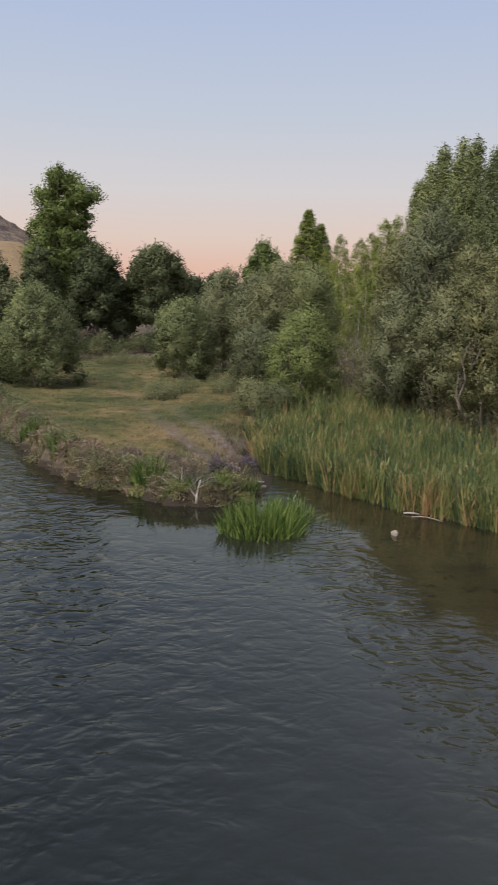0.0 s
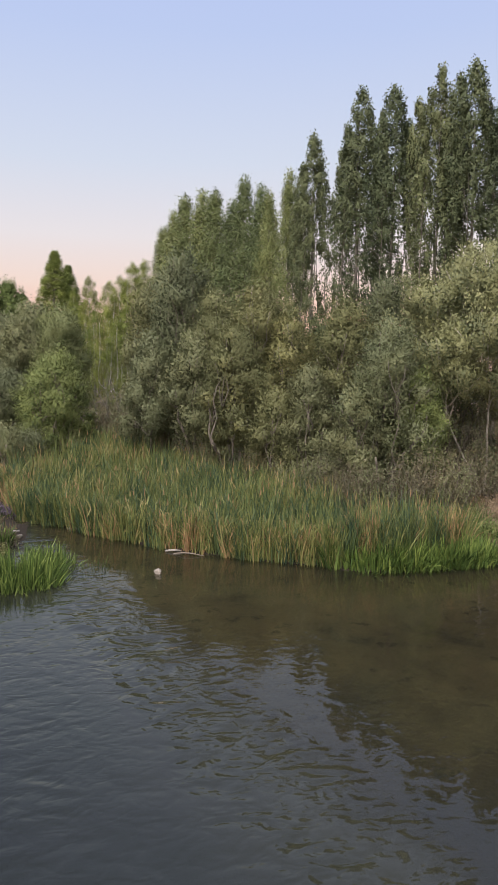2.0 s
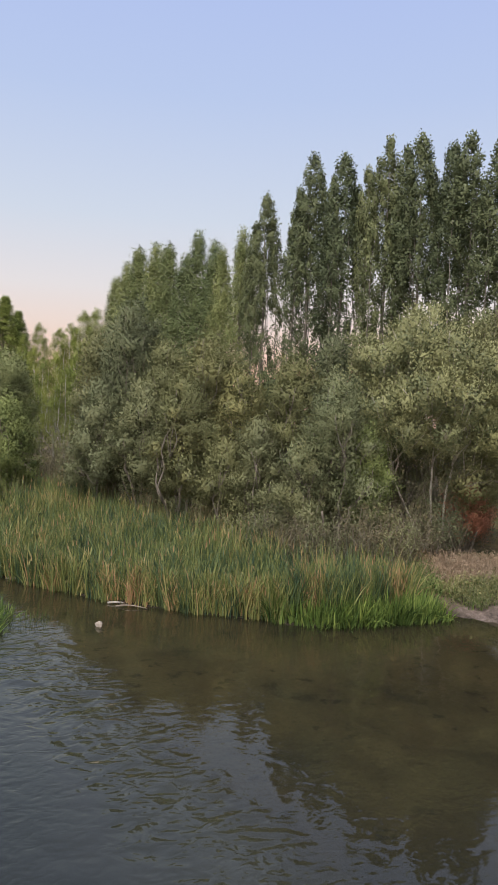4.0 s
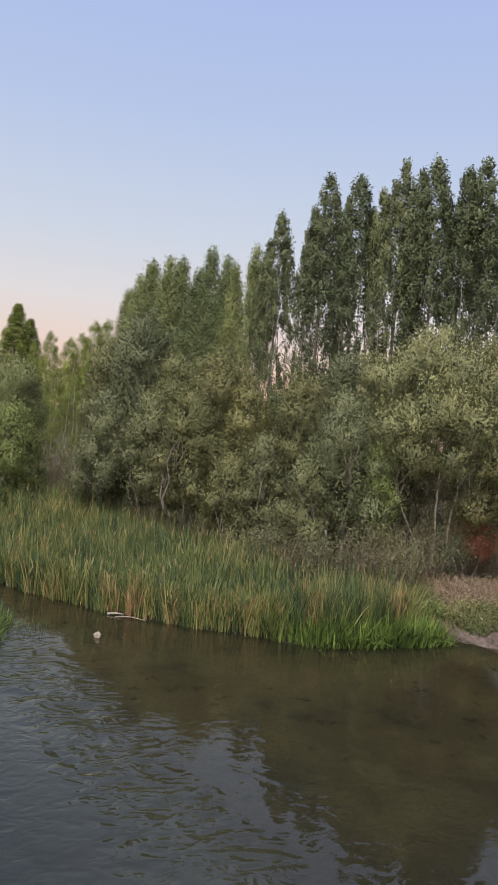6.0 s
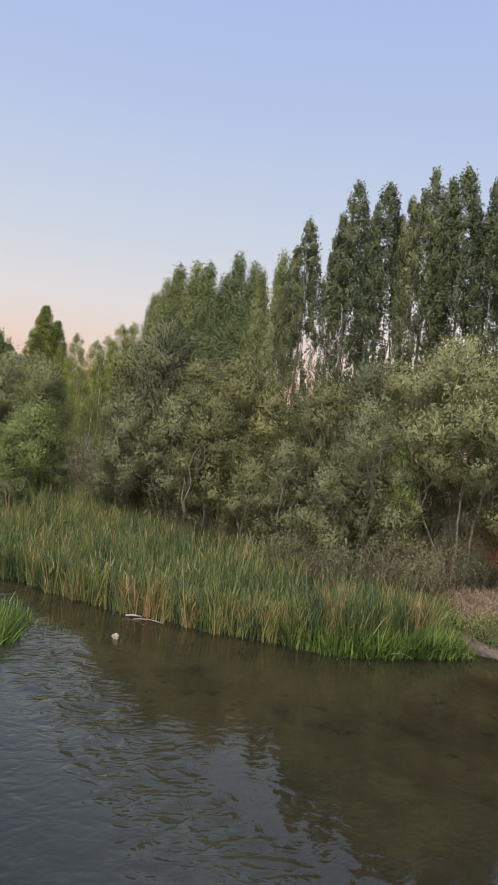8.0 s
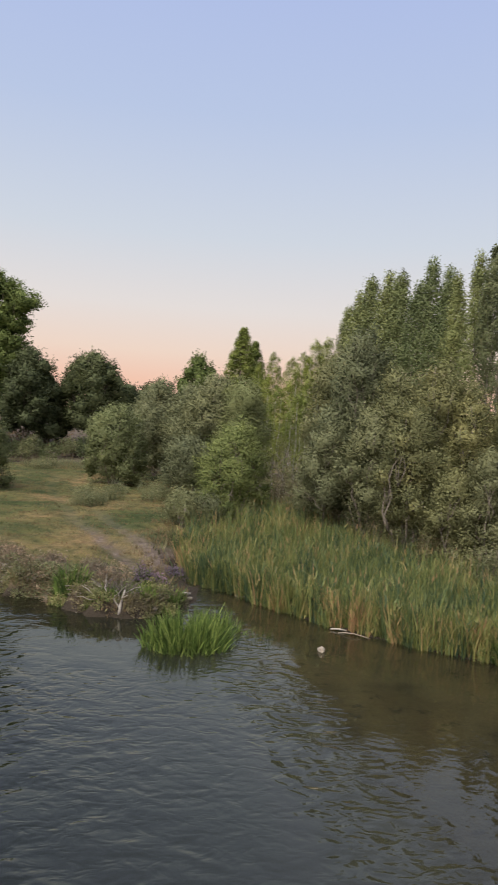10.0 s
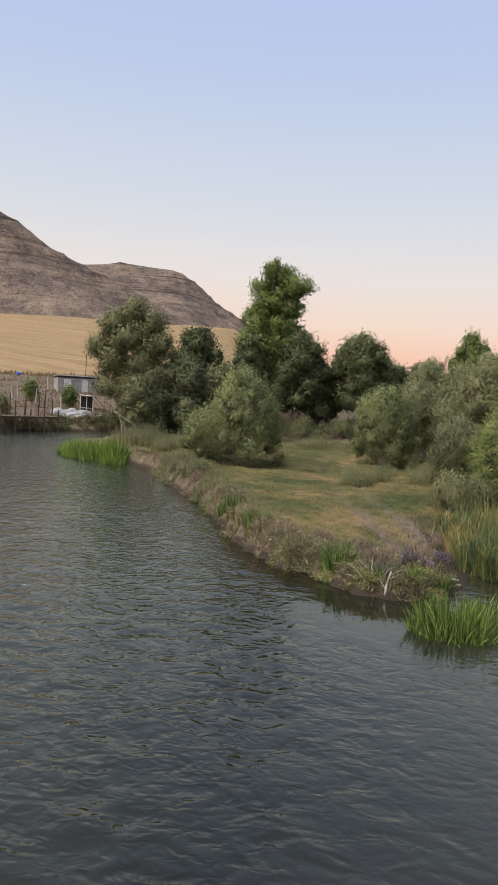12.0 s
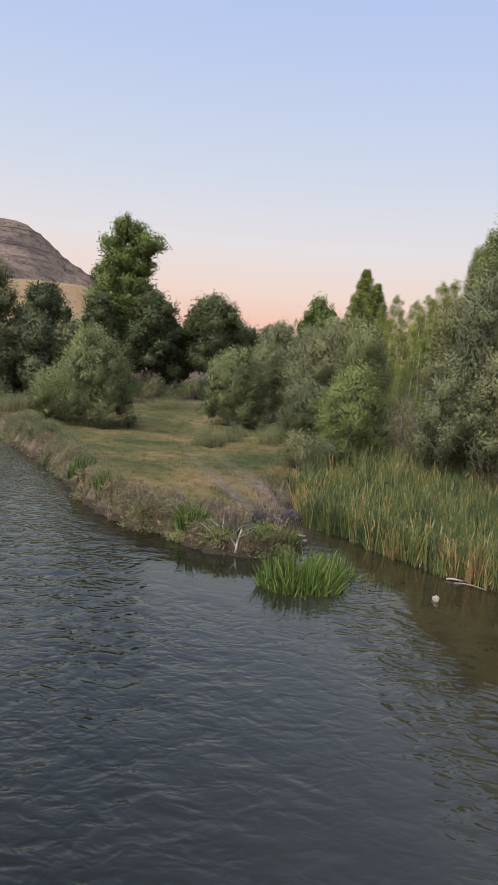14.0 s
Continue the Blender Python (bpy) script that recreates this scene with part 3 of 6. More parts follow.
def signed(poly, x, y):
    """Distance to a polygon's edge, positive inside."""
    p = np.array(poly, float)
    q = np.roll(p, -1, axis=0)
    best = np.full(x.shape, 1e9)
    inside = np.zeros(x.shape, bool)
    for (ax, ay), (bx, by) in zip(p, q):
        ex, ey = bx - ax, by - ay
        k = np.clip(((x - ax) * ex + (y - ay) * ey) / (ex * ex + ey * ey + 1e-12), 0, 1)
        best = np.minimum(best, np.hypot(x - ax - k * ex, y - ay - k * ey))
        cross = (ay > y) != (by > y)
        inside ^= cross & (x < (bx - ax) * (y - ay) / (by - ay + 1e-12) + ax)
    return np.where(inside, best, -best)


def smooth(a, b, v):
    k = np.clip((v - a) / (b - a), 0, 1)
    return k * k * (3 - 2 * k)


def waves(x, y, size, seed):
    """Soft bumps from a few crossed sines."""
    r = np.random.RandomState(seed)
    out = np.zeros_like(x)
    for i in range(6):
        a, k, ph = r.uniform(0, 6.28), (1.6 ** (i % 4)) / size, r.uniform(0, 6.28)
        out += np.sin((x * math.cos(a) + y * math.sin(a)) * k * 6.28 + ph) / (1.3 ** (i % 4))
    return out / 3.0


TRACK = [(-9.0, 62.0), (-8.0, 52.0), (-5.8, 43.0), (-4.0, 36.0), (-2.2, 31.0), (-0.4, 27.5), (0.9, 25.0)]


def track_distance(x, y):
    p = np.array(TRACK)
    best = np.full(x.shape, 1e9)
    for (ax, ay), (bx, by) in zip(p[:-1], p[1:]):
        ex, ey = bx - ax, by - ay
        k = np.clip(((x - ax) * ex + (y - ay) * ey) / (ex * ex + ey * ey), 0, 1)
        best = np.minimum(best, np.hypot(x - ax - k * ex, y - ay - k * ey))
    return best


def height(x, y):
    """Ground height above the water."""
    x, y = np.asarray(x, float), np.asarray(y, float)
    wob = waves(x, y, 3.2, 3) * 0.28 + waves(x, y, 1.1, 4) * 0.12
    d1 = signed(MEADOW_SHORE, x, y) + wob
    d2 = signed(FAR_SHORE, x, y) + wob
    d3 = np.maximum(signed(NEAR_SHORE, x, y), signed(RIGHT_SHORE, x, y)) + wob
    # how far a spot lies on the reed side of the meadow
    reedy = smooth(-2.0, 1.0, x - np.interp(y, [15, 26, 31, 38, 60], [0.6, 0.6, 0.2, 2.0, 6.0]))
    backland = smooth(31, 40, y) + smooth(13.5, 17, x)
    tip = smooth(23.0, 31.0, y)
    meadow = 0.45 + 0.55 * tip + 0.10 * waves(x, y, 9, 5) + 0.055 * waves(x, y, 2.3, 6)
    top = meadow * (1 - reedy) + reedy * (0.12 + 0.5 * np.clip(backland, 0, 1))
    td = track_distance(x, y)
    rut = np.exp(-((td - 0.75) / 0.28) ** 2)
    top = top - (0.10 * rut + 0.05 * np.exp(-(td / 1.2) ** 2)) * (1 - reedy)
    low = smooth(33.0, 26.0, y) * np.exp(-(td / 1.3) ** 2)
    top = top * (1 - low) + 0.10 * low
    land1 = np.minimum(np.where(d1 > 0, d1 * (2.6 - 2.3 * reedy), 0), top)
    r = np.hypot(x, y)
    slope = 1.1 + 0.11 * np.clip(d2 - 2, 0, 45) + 0.02 * np.clip(d2 - 45, 0, 60)
    west = smooth(-8.0, -40.0, x + 0.25 * (y - 80))
    slope = slope + west * 0.135 * np.clip(d2 - 75, 0, 230)
    land2 = np.minimum(np.where(d2 > 0, d2 * 0.8, 0), slope + 0.06 * waves(x, y, 7, 8) * np.clip(d2, 0, 8) / 2)
    land3 = np.minimum(np.where(d3 > 0, d3 * 0.5, 0), 3.0)
    inside = np.maximum(np.maximum(d1, d2), d3)
    depth = np.minimum(-inside * (0.30 + 0.7 * smooth(0.5, -1.5, x)), 0.28 + 0.055 * np.clip(-inside - 1, 0, 30))
    depth = depth + 0.04 * waves(x, y, 2.0, 9) * np.clip(-inside, 0, 1)
    return np.where(inside > 0, np.maximum(np.maximum(land1, land2), land3) + 0.02, -np.maximum(depth, 0.02))


def graded(lo, hi, fine_lo, fine_hi, step, grow=1.22):
    mid = list(np.arange(fine_lo, fine_hi + 1e-6, step))
    up, s = [], step
    while (up[-1] if up else mid[-1]) < hi:
        s *= grow
        up.append((up[-1] if up else mid[-1]) + s)
    down, s = [], step
    while (down[-1] if down else mid[0]) > lo:
        s *= grow
        down.append((down[-1] if down else mid[0]) - s)
    return np.array(down[::-1] + mid + up)


def ground():
    xs = graded(-4000, 4000, -30, 16, 0.42, 1.09)
    ys = graded(-3000, 4000, 16, 62, 0.42, 1.09)
    gx, gy = np.meshgrid(xs, ys)
    x, y = gx.ravel(), gy.ravel()
    z = height(x, y)
    nx, ny = len(xs), len(ys)
    i = np.arange(nx * ny).reshape(ny, nx)
    f = np.stack([i[:-1, :-1], i[:-1, 1:], i[1:, 1:], i[1:, :-1]], -1).reshape(-1, 4)
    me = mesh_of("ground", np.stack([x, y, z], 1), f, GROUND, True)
    td = track_distance(x, y)
    d1, d2 = signed(MEADOW_SHORE, x, y), signed(FAR_SHORE, x, y)
    left_bank = np.exp(-(d1 / 1.3) ** 2) * (x < 0.5)
    earth = np.clip(left_bank * (0.75 + 0.5 * waves(x, y, 1.7, 11)) + 0.55 * np.exp(-((td - 0.75) / 0.3) ** 2) * (smooth(44, 30, y) * 0.8 + 0.2)
                    + 0.95 * np.exp(-(td / 1.0) ** 2) * smooth(29, 25, y) + 0.5 * np.exp(-((td - 0.75) / 0.24) ** 2) * smooth(36, 30, y) + smooth(14.2, 15.0, x) * smooth(20, 18.6, y)
                    + np.exp(-((d2 - 3) / 4) ** 2) * 0.8 + smooth(2, 6, d2) * smooth(76, 70, d2) * (0.8 + 0.25 * waves(x, y, 9, 12)), 0, 1)
    field = smooth(72, 76, d2) * (x < 0.2 * (y - 80)) * (y > 0)
    marsh = smooth(2.2, 0.4, d1) * (x > 0.3) * (x < 14.2) * (d1 > -1)
    earth = np.maximum(earth, marsh)
    bed = np.maximum((z < -0.10).astype(float), marsh * 0.8)
    earth = np.where(z < 0.05, 1.0, earth)
    col = me.color_attributes.new("kind", "FLOAT_COLOR", "POINT")
    col.data.foreach_set("color", np.stack([earth, field, bed, np.ones_like(x)], 1).astype(np.float32).ravel())
    return tagged(new("ground", me), "river banks with dry grass meadow, muddy track and stubble field", "ground", kind="structure")


ground()

def lively(x, y):
    """How strong the current ripples are: full in the main stream, choppy along the line where it meets the still water, faint beside the reeds."""
    u = x + 0.19 * y - 5.95 + 0.5 * waves(x, y, 2.4, 51)
    seam = np.exp(-((u + 0.45) / 0.55) ** 2) * smooth(24, 18, y)
    lee = 1 - 0.85 * np.exp(-((x + 1.4) / 3.4) ** 2 - ((y - 20.6) / 3.2) ** 2)
    return (0.02 + 0.98 * smooth(-1.5, -7.0, u) + 0.12 * smooth(0.2, -0.6, u)) * lee + 0.9 * seam


def water():
    """One sheet of water with small crossing waves that run with the current."""
    xs = graded(-4000, 4000, -20, 8, 0.16, 1.16)
    ys = graded(-3000, 4000, 6, 34, 0.16, 1.16)
    gx, gy = np.meshgrid(xs, ys)
    x, y = gx.ravel(), gy.ravel()
    r = np.random.RandomState(52)
    wx = x + 0.35 * waves(x, y, 2.3, 53)
    wy = y + 0.35 * waves(x, y, 2.9, 54)
    z = np.zeros_like(x)
    for k in range(34):
        length = r.uniform(0.42, 1.5)
        a = radians(105) + r.normal(0, 0.8)
        steep = 0.0165 * r.uniform(0.6, 1.3)
        ph = (wx * math.cos(a) + wy * math.sin(a)) * 6.28 / length + r.uniform(0, 6.28)
        z += steep * length / 6.28 * (np.sin(ph) - 0.18 * np.cos(2 * ph))
    patch = 0.75 + 0.45 * waves(x, y, 4.5, 55)
    fade = (0.38 + 0.62 * smooth(30, 13, y)) * smooth(46, 33, y) * smooth(-34, -20, x) * smooth(20, 9, x) * smooth(-6, 3, y)
    z = z * lively(x, y) * patch * fade
    nx, ny = len(xs), len(ys)
    i = np.arange(nx * ny).reshape(ny, nx)
    f = np.stack([i[:-1, :-1], i[:-1, 1:], i[1:, 1:], i[1:, :-1]], -1).reshape(-1, 4)
    me = mesh_of("water", np.stack([x, y, z], 1), f, WATER, True)
    return tagged(new("water", me), "dark rippled river water, calm and shallow beside the reeds", "river", kind="structure")


water()


# ---- hills ----
def hill(name, label, crest, foot, az0, az1, profile, seed, terraces):
    """A bare hill: rises from foot to crest distance, its skyline given as (angle, elevation) pairs."""
    na, nr = 200, 84
    az = np.linspace(az0, az1, na)
    el = np.interp(az, [p[0] for p in profile], [p[1] for p in profile])
    k = np.linspace(0, 1.35, nr)
    ga, gk = np.meshgrid(az, k)
    top = 6.0 + crest * np.tan(np.radians(np.tile(el, (nr, 1))))
    up = np.where(gk < 1, gk ** 1.25, 1 - (gk - 1) * 0.6)
    base = np.interp(ga, [p[0] for p in foot], [p[1] for p in foot])
    r = base + (crest - base) * gk
    x, y = r * np.sin(np.radians(ga)), r * np.cos(np.radians(ga))
    z = top * up
    side = ga * crest * 0.0175 + gk * 40 * np.sin(ga * 0.9 + seed)
    gully = waves(x, y, 120, seed) * 4.0 - 1.8 * np.abs(np.sin(side / 21.0 + waves(x, y, 70, seed + 2))) * smooth(0.95, 0.4, gk) + waves(x, y, 27, seed + 1) * 1.5
    z = z + gully * smooth(0.0, 0.3, gk) * smooth(1.0, 0.75, gk)
    step = terraces
    band = smooth(0.76, 0.86, gk) * smooth(1.02, 0.97, gk)
    zz = np.floor(z / step) * step + step * smooth(0.45, 0.75, (z / step) % 1.0)
    z = z * (1 - 0.8 * band) + zz * 0.8 * band
    z[0, :] = -5
    i = np.arange(na * nr).reshape(nr, na)
    f = np.stack([i[:-1, :-1], i[:-1, 1:], i[1:, 1:], i[1:, :-1]], -1).reshape(-1, 4)
    me = mesh_of(name, np.stack([x.ravel(), y.ravel(), z.ravel()], 1), f, HILL, True)
    return tagged(new(name, me), label, "hill", kind="structure")


hill("hill", "bare grey-brown hill with gullies above the stubble field", 520, [(-40, 400), (-34, 375), (-28, 305), (-22, 285)], -75, -14,
     [(-75, 12), (-50, 15), (-38, 12.6), (-34.4, 11.7), (-32.8, 11.0), (-30.8, 9.6), (-28.3, 8.5), (-25, 7.2), (-21.5, 5.4), (-18.0, 3.6), (-14, 1.0)], 21, 6.0)
hill("hill", "bare round hill with thin rock bands, farther back", 760, [(-42, 420), (-9, 420)], -42, -9,
     [(-42, 8.2), (-30, 8.4), (-28.3, 8.5), (-25.6, 8.9), (-21.6, 8.7), (-20.6, 8.3), (-19.6, 7.7), (-18.1, 6.4), (-16.3, 5.4), (-13, 3.4), (-9, 0.8)], 25, 7.0)


# ---- trees ----
def sprays(lobes, seed, k, size=0.45):
    """Smaller lobes that stand out of the larger ones and break up their roundness."""
    r = np.random.RandomState(seed + 7)
    out = list(lobes)
    for x, y, z, rx, ry, rz in lobes:
        for _ in range(k):
            d = r.normal(0, 1, 3)
            d[2] = d[2] * 0.8 + 0.25
            d /= np.linalg.norm(d)
            q, m = r.uniform(0.72, 1.0), size * r.uniform(0.6, 1.2)
            out.append((x + d[0] * rx * q, y + d[1] * ry * q, z + d[2] * rz * q, rx * m, ry * m, rx * m * r.uniform(0.8, 1.5)))
    return out


def leafy_core(gen, lobes, share, mat, leaf):
    """The dense inside of a crown: rough clumps of broad overlapping leaf masses within each lobe."""
    parts_v, parts_f, normals, at = [], [], [], 0
    for x, y, z, rx, ry, rz in lobes:
        n = int(min(2000 if leaf[0] < 0.2 else 800, 170 + 500 * rx * rz))
        d = gen.normal(0, 1, (n, 3))
        d /= np.linalg.norm(d, axis=1)[:, None]
        p = np.array([x, y, z]) + d * np.array([rx, ry, rz]) * share * gen.uniform(0.6, 1.0, (n, 1))
        v, f, soft = leaves(gen, p, d * 0.2 + np.array([0, 0, 0.4]), leaf[0] * 1.35, leaf[1] * 2.0, 0.9, d)
        parts_v.append(v)
        parts_f.append(f + at)
        at += len(v)
        normals.append(soft)
    return mesh_of("inner_foliage", np.concatenate(parts_v), np.concatenate(parts_f), mat, soft=np.concatenate(normals))


def tree(name, label, category, at, stems, lobes, count, leaf, leaf_mat, bark, seed, clump=0.32, droop=0.0, spread=0.8, group="", per=70, plume=1.0, core=0.0, spray=2):
    """A tree: Empty at its base, a trunk mesh with limbs into every lobe, and a crown of many small leaves.
    stems: (lean_x, lean_y, radius, fork height); lobes: (x, y, z, rx, ry, rz) from the base."""
    rng = np.random.RandomState(seed)
    gen = np.random.default_rng(seed)
    root = tagged(new(name), label, category, group)
    root.location = at
    lines = []
    forks = []
    for lx, ly, r, h in stems:
        lines.append(limb(rng, (lx * 0.15, ly * 0.15, -0.4), (lx, ly, h), r, r * 0.72, 6, 0.12))
        forks.append((lx, ly, h, r * 0.7))
    for x, y, z, rx, ry, rz in lobes:
        fx, fy, fh, fr = min(forks, key=lambda q: (q[0] - x) ** 2 + (q[1] - y) ** 2 + rng.uniform(0, 0.3))
        lines.append(limb(rng, (fx, fy, fh - 0.15), (x, y, z + rz * 0.3), fr * 0.97, 0.02, 6, 0.2))
        for _ in range(3):
            d = rng.normal(0, 1, 3)
            d[2] = abs(d[2])
            d /= np.linalg.norm(d)
            e = (x + d[0] * rx * 0.92, y + d[1] * ry * 0.92, z + d[2] * rz * 0.92)
            lines.append(limb(rng, (fx * 0.4 + x * 0.6, fy * 0.4 + y * 0.6, fh * 0.5 + z * 0.5), e, max(0.03, fr * 0.3), 0.012, 4, 0.25))
    child("trunk", mesh_of("trunk", *tubes(lines, 5), bark, True), root)
    pts, grow, face = lobe_points(gen, sprays(lobes, seed, spray), count, clump, per, plume=plume)
    v, f, soft = leaves(gen, pts, grow * 0.9 + np.array([0, 0, 0.1 - droop]), leaf[0], leaf[1], spread, face)
    crown = child("crown", mesh_of("crown", v, f, leaf_mat, soft=soft), root)
    if core:
        child("inner_foliage", leafy_core(gen, lobes, core, leaf_mat, leaf), crown)
    return root


def height_at(x, y):
    return float(height(np.array([x]), np.array([y]))[0])


def rooted(azimuth, distance):
    x, y, _ = place(azimuth, distance)
    return (x, y, height_at(x, y) - 0.03)


def dome(seed, radius, low, high, bumps=9, cone=0.0, full=2.4, tidy=False):
    """Lobes of a rounded crown: a body with separate cushions set round it and up to its top."""
    r = np.random.RandomState(seed)
    h = high - low
    core = 0.92 if tidy else 0.70
    out = [(0, 0, low + h * 0.44, radius * core, radius * core, h * 0.43), (0, 0, low + h * 0.62, radius * (0.62 - 0.4 * cone), radius * (0.62 - 0.4 * cone), h * 0.34)]
    for i in range(bumps):
        f = (i + 0.6) / bumps
        a = i * 2.4 + r.uniform(-0.5, 0.5)
        ring = radius * (1 - f ** full) ** 0.5 * (1 - cone * f)
        s = radius * r.uniform(0.34, 0.50) * (1 - 0.2 * f) * (9 / max(bumps, 9)) ** 0.35
        if tidy:
            s *= 0.62
        q = max(0.0, ring - s * (0.9 if tidy else 0.7))
        out.append((q * math.cos(a), q * math.sin(a), min(low + h * (0.10 + 0.80 * f), high - s * 0.9), s, s, s * r.uniform(0.85, 1.15)))
    return out


WILLOW_TREE = "grey-green willow with rounded clumps of narrow leaves behind the reeds"


def willow(azimuth, distance, top, radius, seed, leaf_mat=None, n=10, count=44000, low=0.6, label=WILLOW_TREE, name="willow_tree", bark=None, lean=0.0, cone=0.0, group="willow thicket"):
    at = rooted(azimuth, distance)
    rng = np.random.RandomState(seed)
    stems = [(rng.uniform(-1.3, 1.3) * min(1, radius / 2), rng.uniform(-0.9, 0.5), rng.uniform(0.035, 0.08), rng.uniform(2.0, 3.6) * min(1, top / 9)) for _ in range(6)]
    if name == "willow_tree":
        low = max(low, 0.11 * top)
    lobes = dome(seed, radius * 1.06, low, top - at[2] + 0.05, n, cone, 2.4, group != "willow thicket")
    leaf = (0.0029 * distance, 0.00140 * distance)
    if group != "willow thicket":
        leaf = (0.0023 * distance, 0.00115 * distance)
    count = int((1.0 if group == "willow thicket" else 1.45) * min(29000, 9200 * radius * (top - low) * 0.42 * (33 / distance) ** 1.6))
    return tree(name, label, "tree", at, stems, lobes, count, leaf, leaf_mat or WILLOW, bark or (GREY_BARK if name == "willow_tree" else BARK), seed, clump=min(0.20, 0.0044 * distance), group=group, per=44, plume=1.7, spread=0.6, core=0.72)


# willow thicket behind the reed bed: compass angle, distance, skyline angle, crown radius
for i, (az, dist, el, rad, mat) in enumerate([
        (12.5, 43, 6.8, 2.2, OLIVE), (13.6, 39, 8.1, 2.2, OLIVE), (11.0, 44, 5.7, 1.3, WILLOW), (16.3, 37, 5.2, 2.1, WILLOW),
        (19.4, 35, 6.2, 2.3, WILLOW), (17.6, 33, 2.6, 1.6, WILLOW), (21.8, 34, 3.2, 1.7, WILLOW), (23.4, 31, -0.7, 1.1, OLIVE),
        (26.2, 33, 4.6, 1.8, WILLOW), (28.9, 34, 5.9, 1.5, OLIVE), (29.2, 28, 3.2, 1.8, PALE_WILLOW), (27.2, 28, -1.8, 1.1, OLIVE),
        (31.6, 28.5, -1.2, 1.2, GREEN), (34.2, 36, 7.3, 1.6, WILLOW), (39.6, 35, 8.0, 2.2, WILLOW), (24.4, 36, 3.0, 1.8, DARK),
        (14.8, 36, 2.0, 1.7, OLIVE), (31.8, 34, 2.6, 1.7, DARK), (11.6, 38, 1.2, 1.6, OLIVE), (42.5, 30, 5.8, 2.1, WILLOW),
        (21.0, 31.5, -2.2, 1.2, WILLOW)]):
    willow(az, dist, 6 + dist * math.tan(radians(el)), rad, 100 + i, mat)


def spreading_willow():
    """The broad willow at the end of the reed bed, on two bare pale stems that fork near the ground."""
    at = rooted(36.7, 30.5)
    stems = [(-0.25, -0.2, 0.05, 3.6), (0.55, -0.5, 0.065, 3.8), (-1.3, 0.9, 0.05, 3.0), (1.2, -0.4, 0.05, 3.2)]
    # cushions by their place across and along the line from the water, their height and size
    crown = [(-0.9, 0.3, 6.6, 2.5), (-2.7, 0.0, 6.3, 1.5), (-3.5, 0.2, 5.1, 1.15), (-2.2, -0.6, 7.4, 1.2), (-1.0, -0.4, 8.1, 1.35), (0.5, -0.3, 7.8, 1.4), (1.7, 0.0, 7.1, 1.3), (2.5, 0.2, 5.9, 1.2),
             (-2.0, -1.3, 5.5, 1.2), (-0.4, -1.6, 6.2, 1.3), (1.0, -1.4, 5.9, 1.25), (-3.0, -0.7, 4.3, 0.8), (-1.2, -1.5, 4.7, 0.9), (0.4, -1.6, 4.7, 0.8), (1.9, -1.0, 4.8, 0.9), (2.9, 0.0, 4.6, 0.9)]
    c, k = math.cos(radians(36.7)), math.sin(radians(36.7))
    lobes = [(u * c + v * k, -u * k + v * c, z, r, r, r * 0.85) for u, v, z, r in crown]
    tree("willow_tree", "broad olive-green willow on bare pale forked stems", "tree", at, stems, lobes, 68000, (0.095, 0.045), PALE_WILLOW, PALE_BARK, 61,
         clump=0.14, group="willow thicket", per=44, plume=1.5, spread=0.6, core=0.74)


spreading_willow()


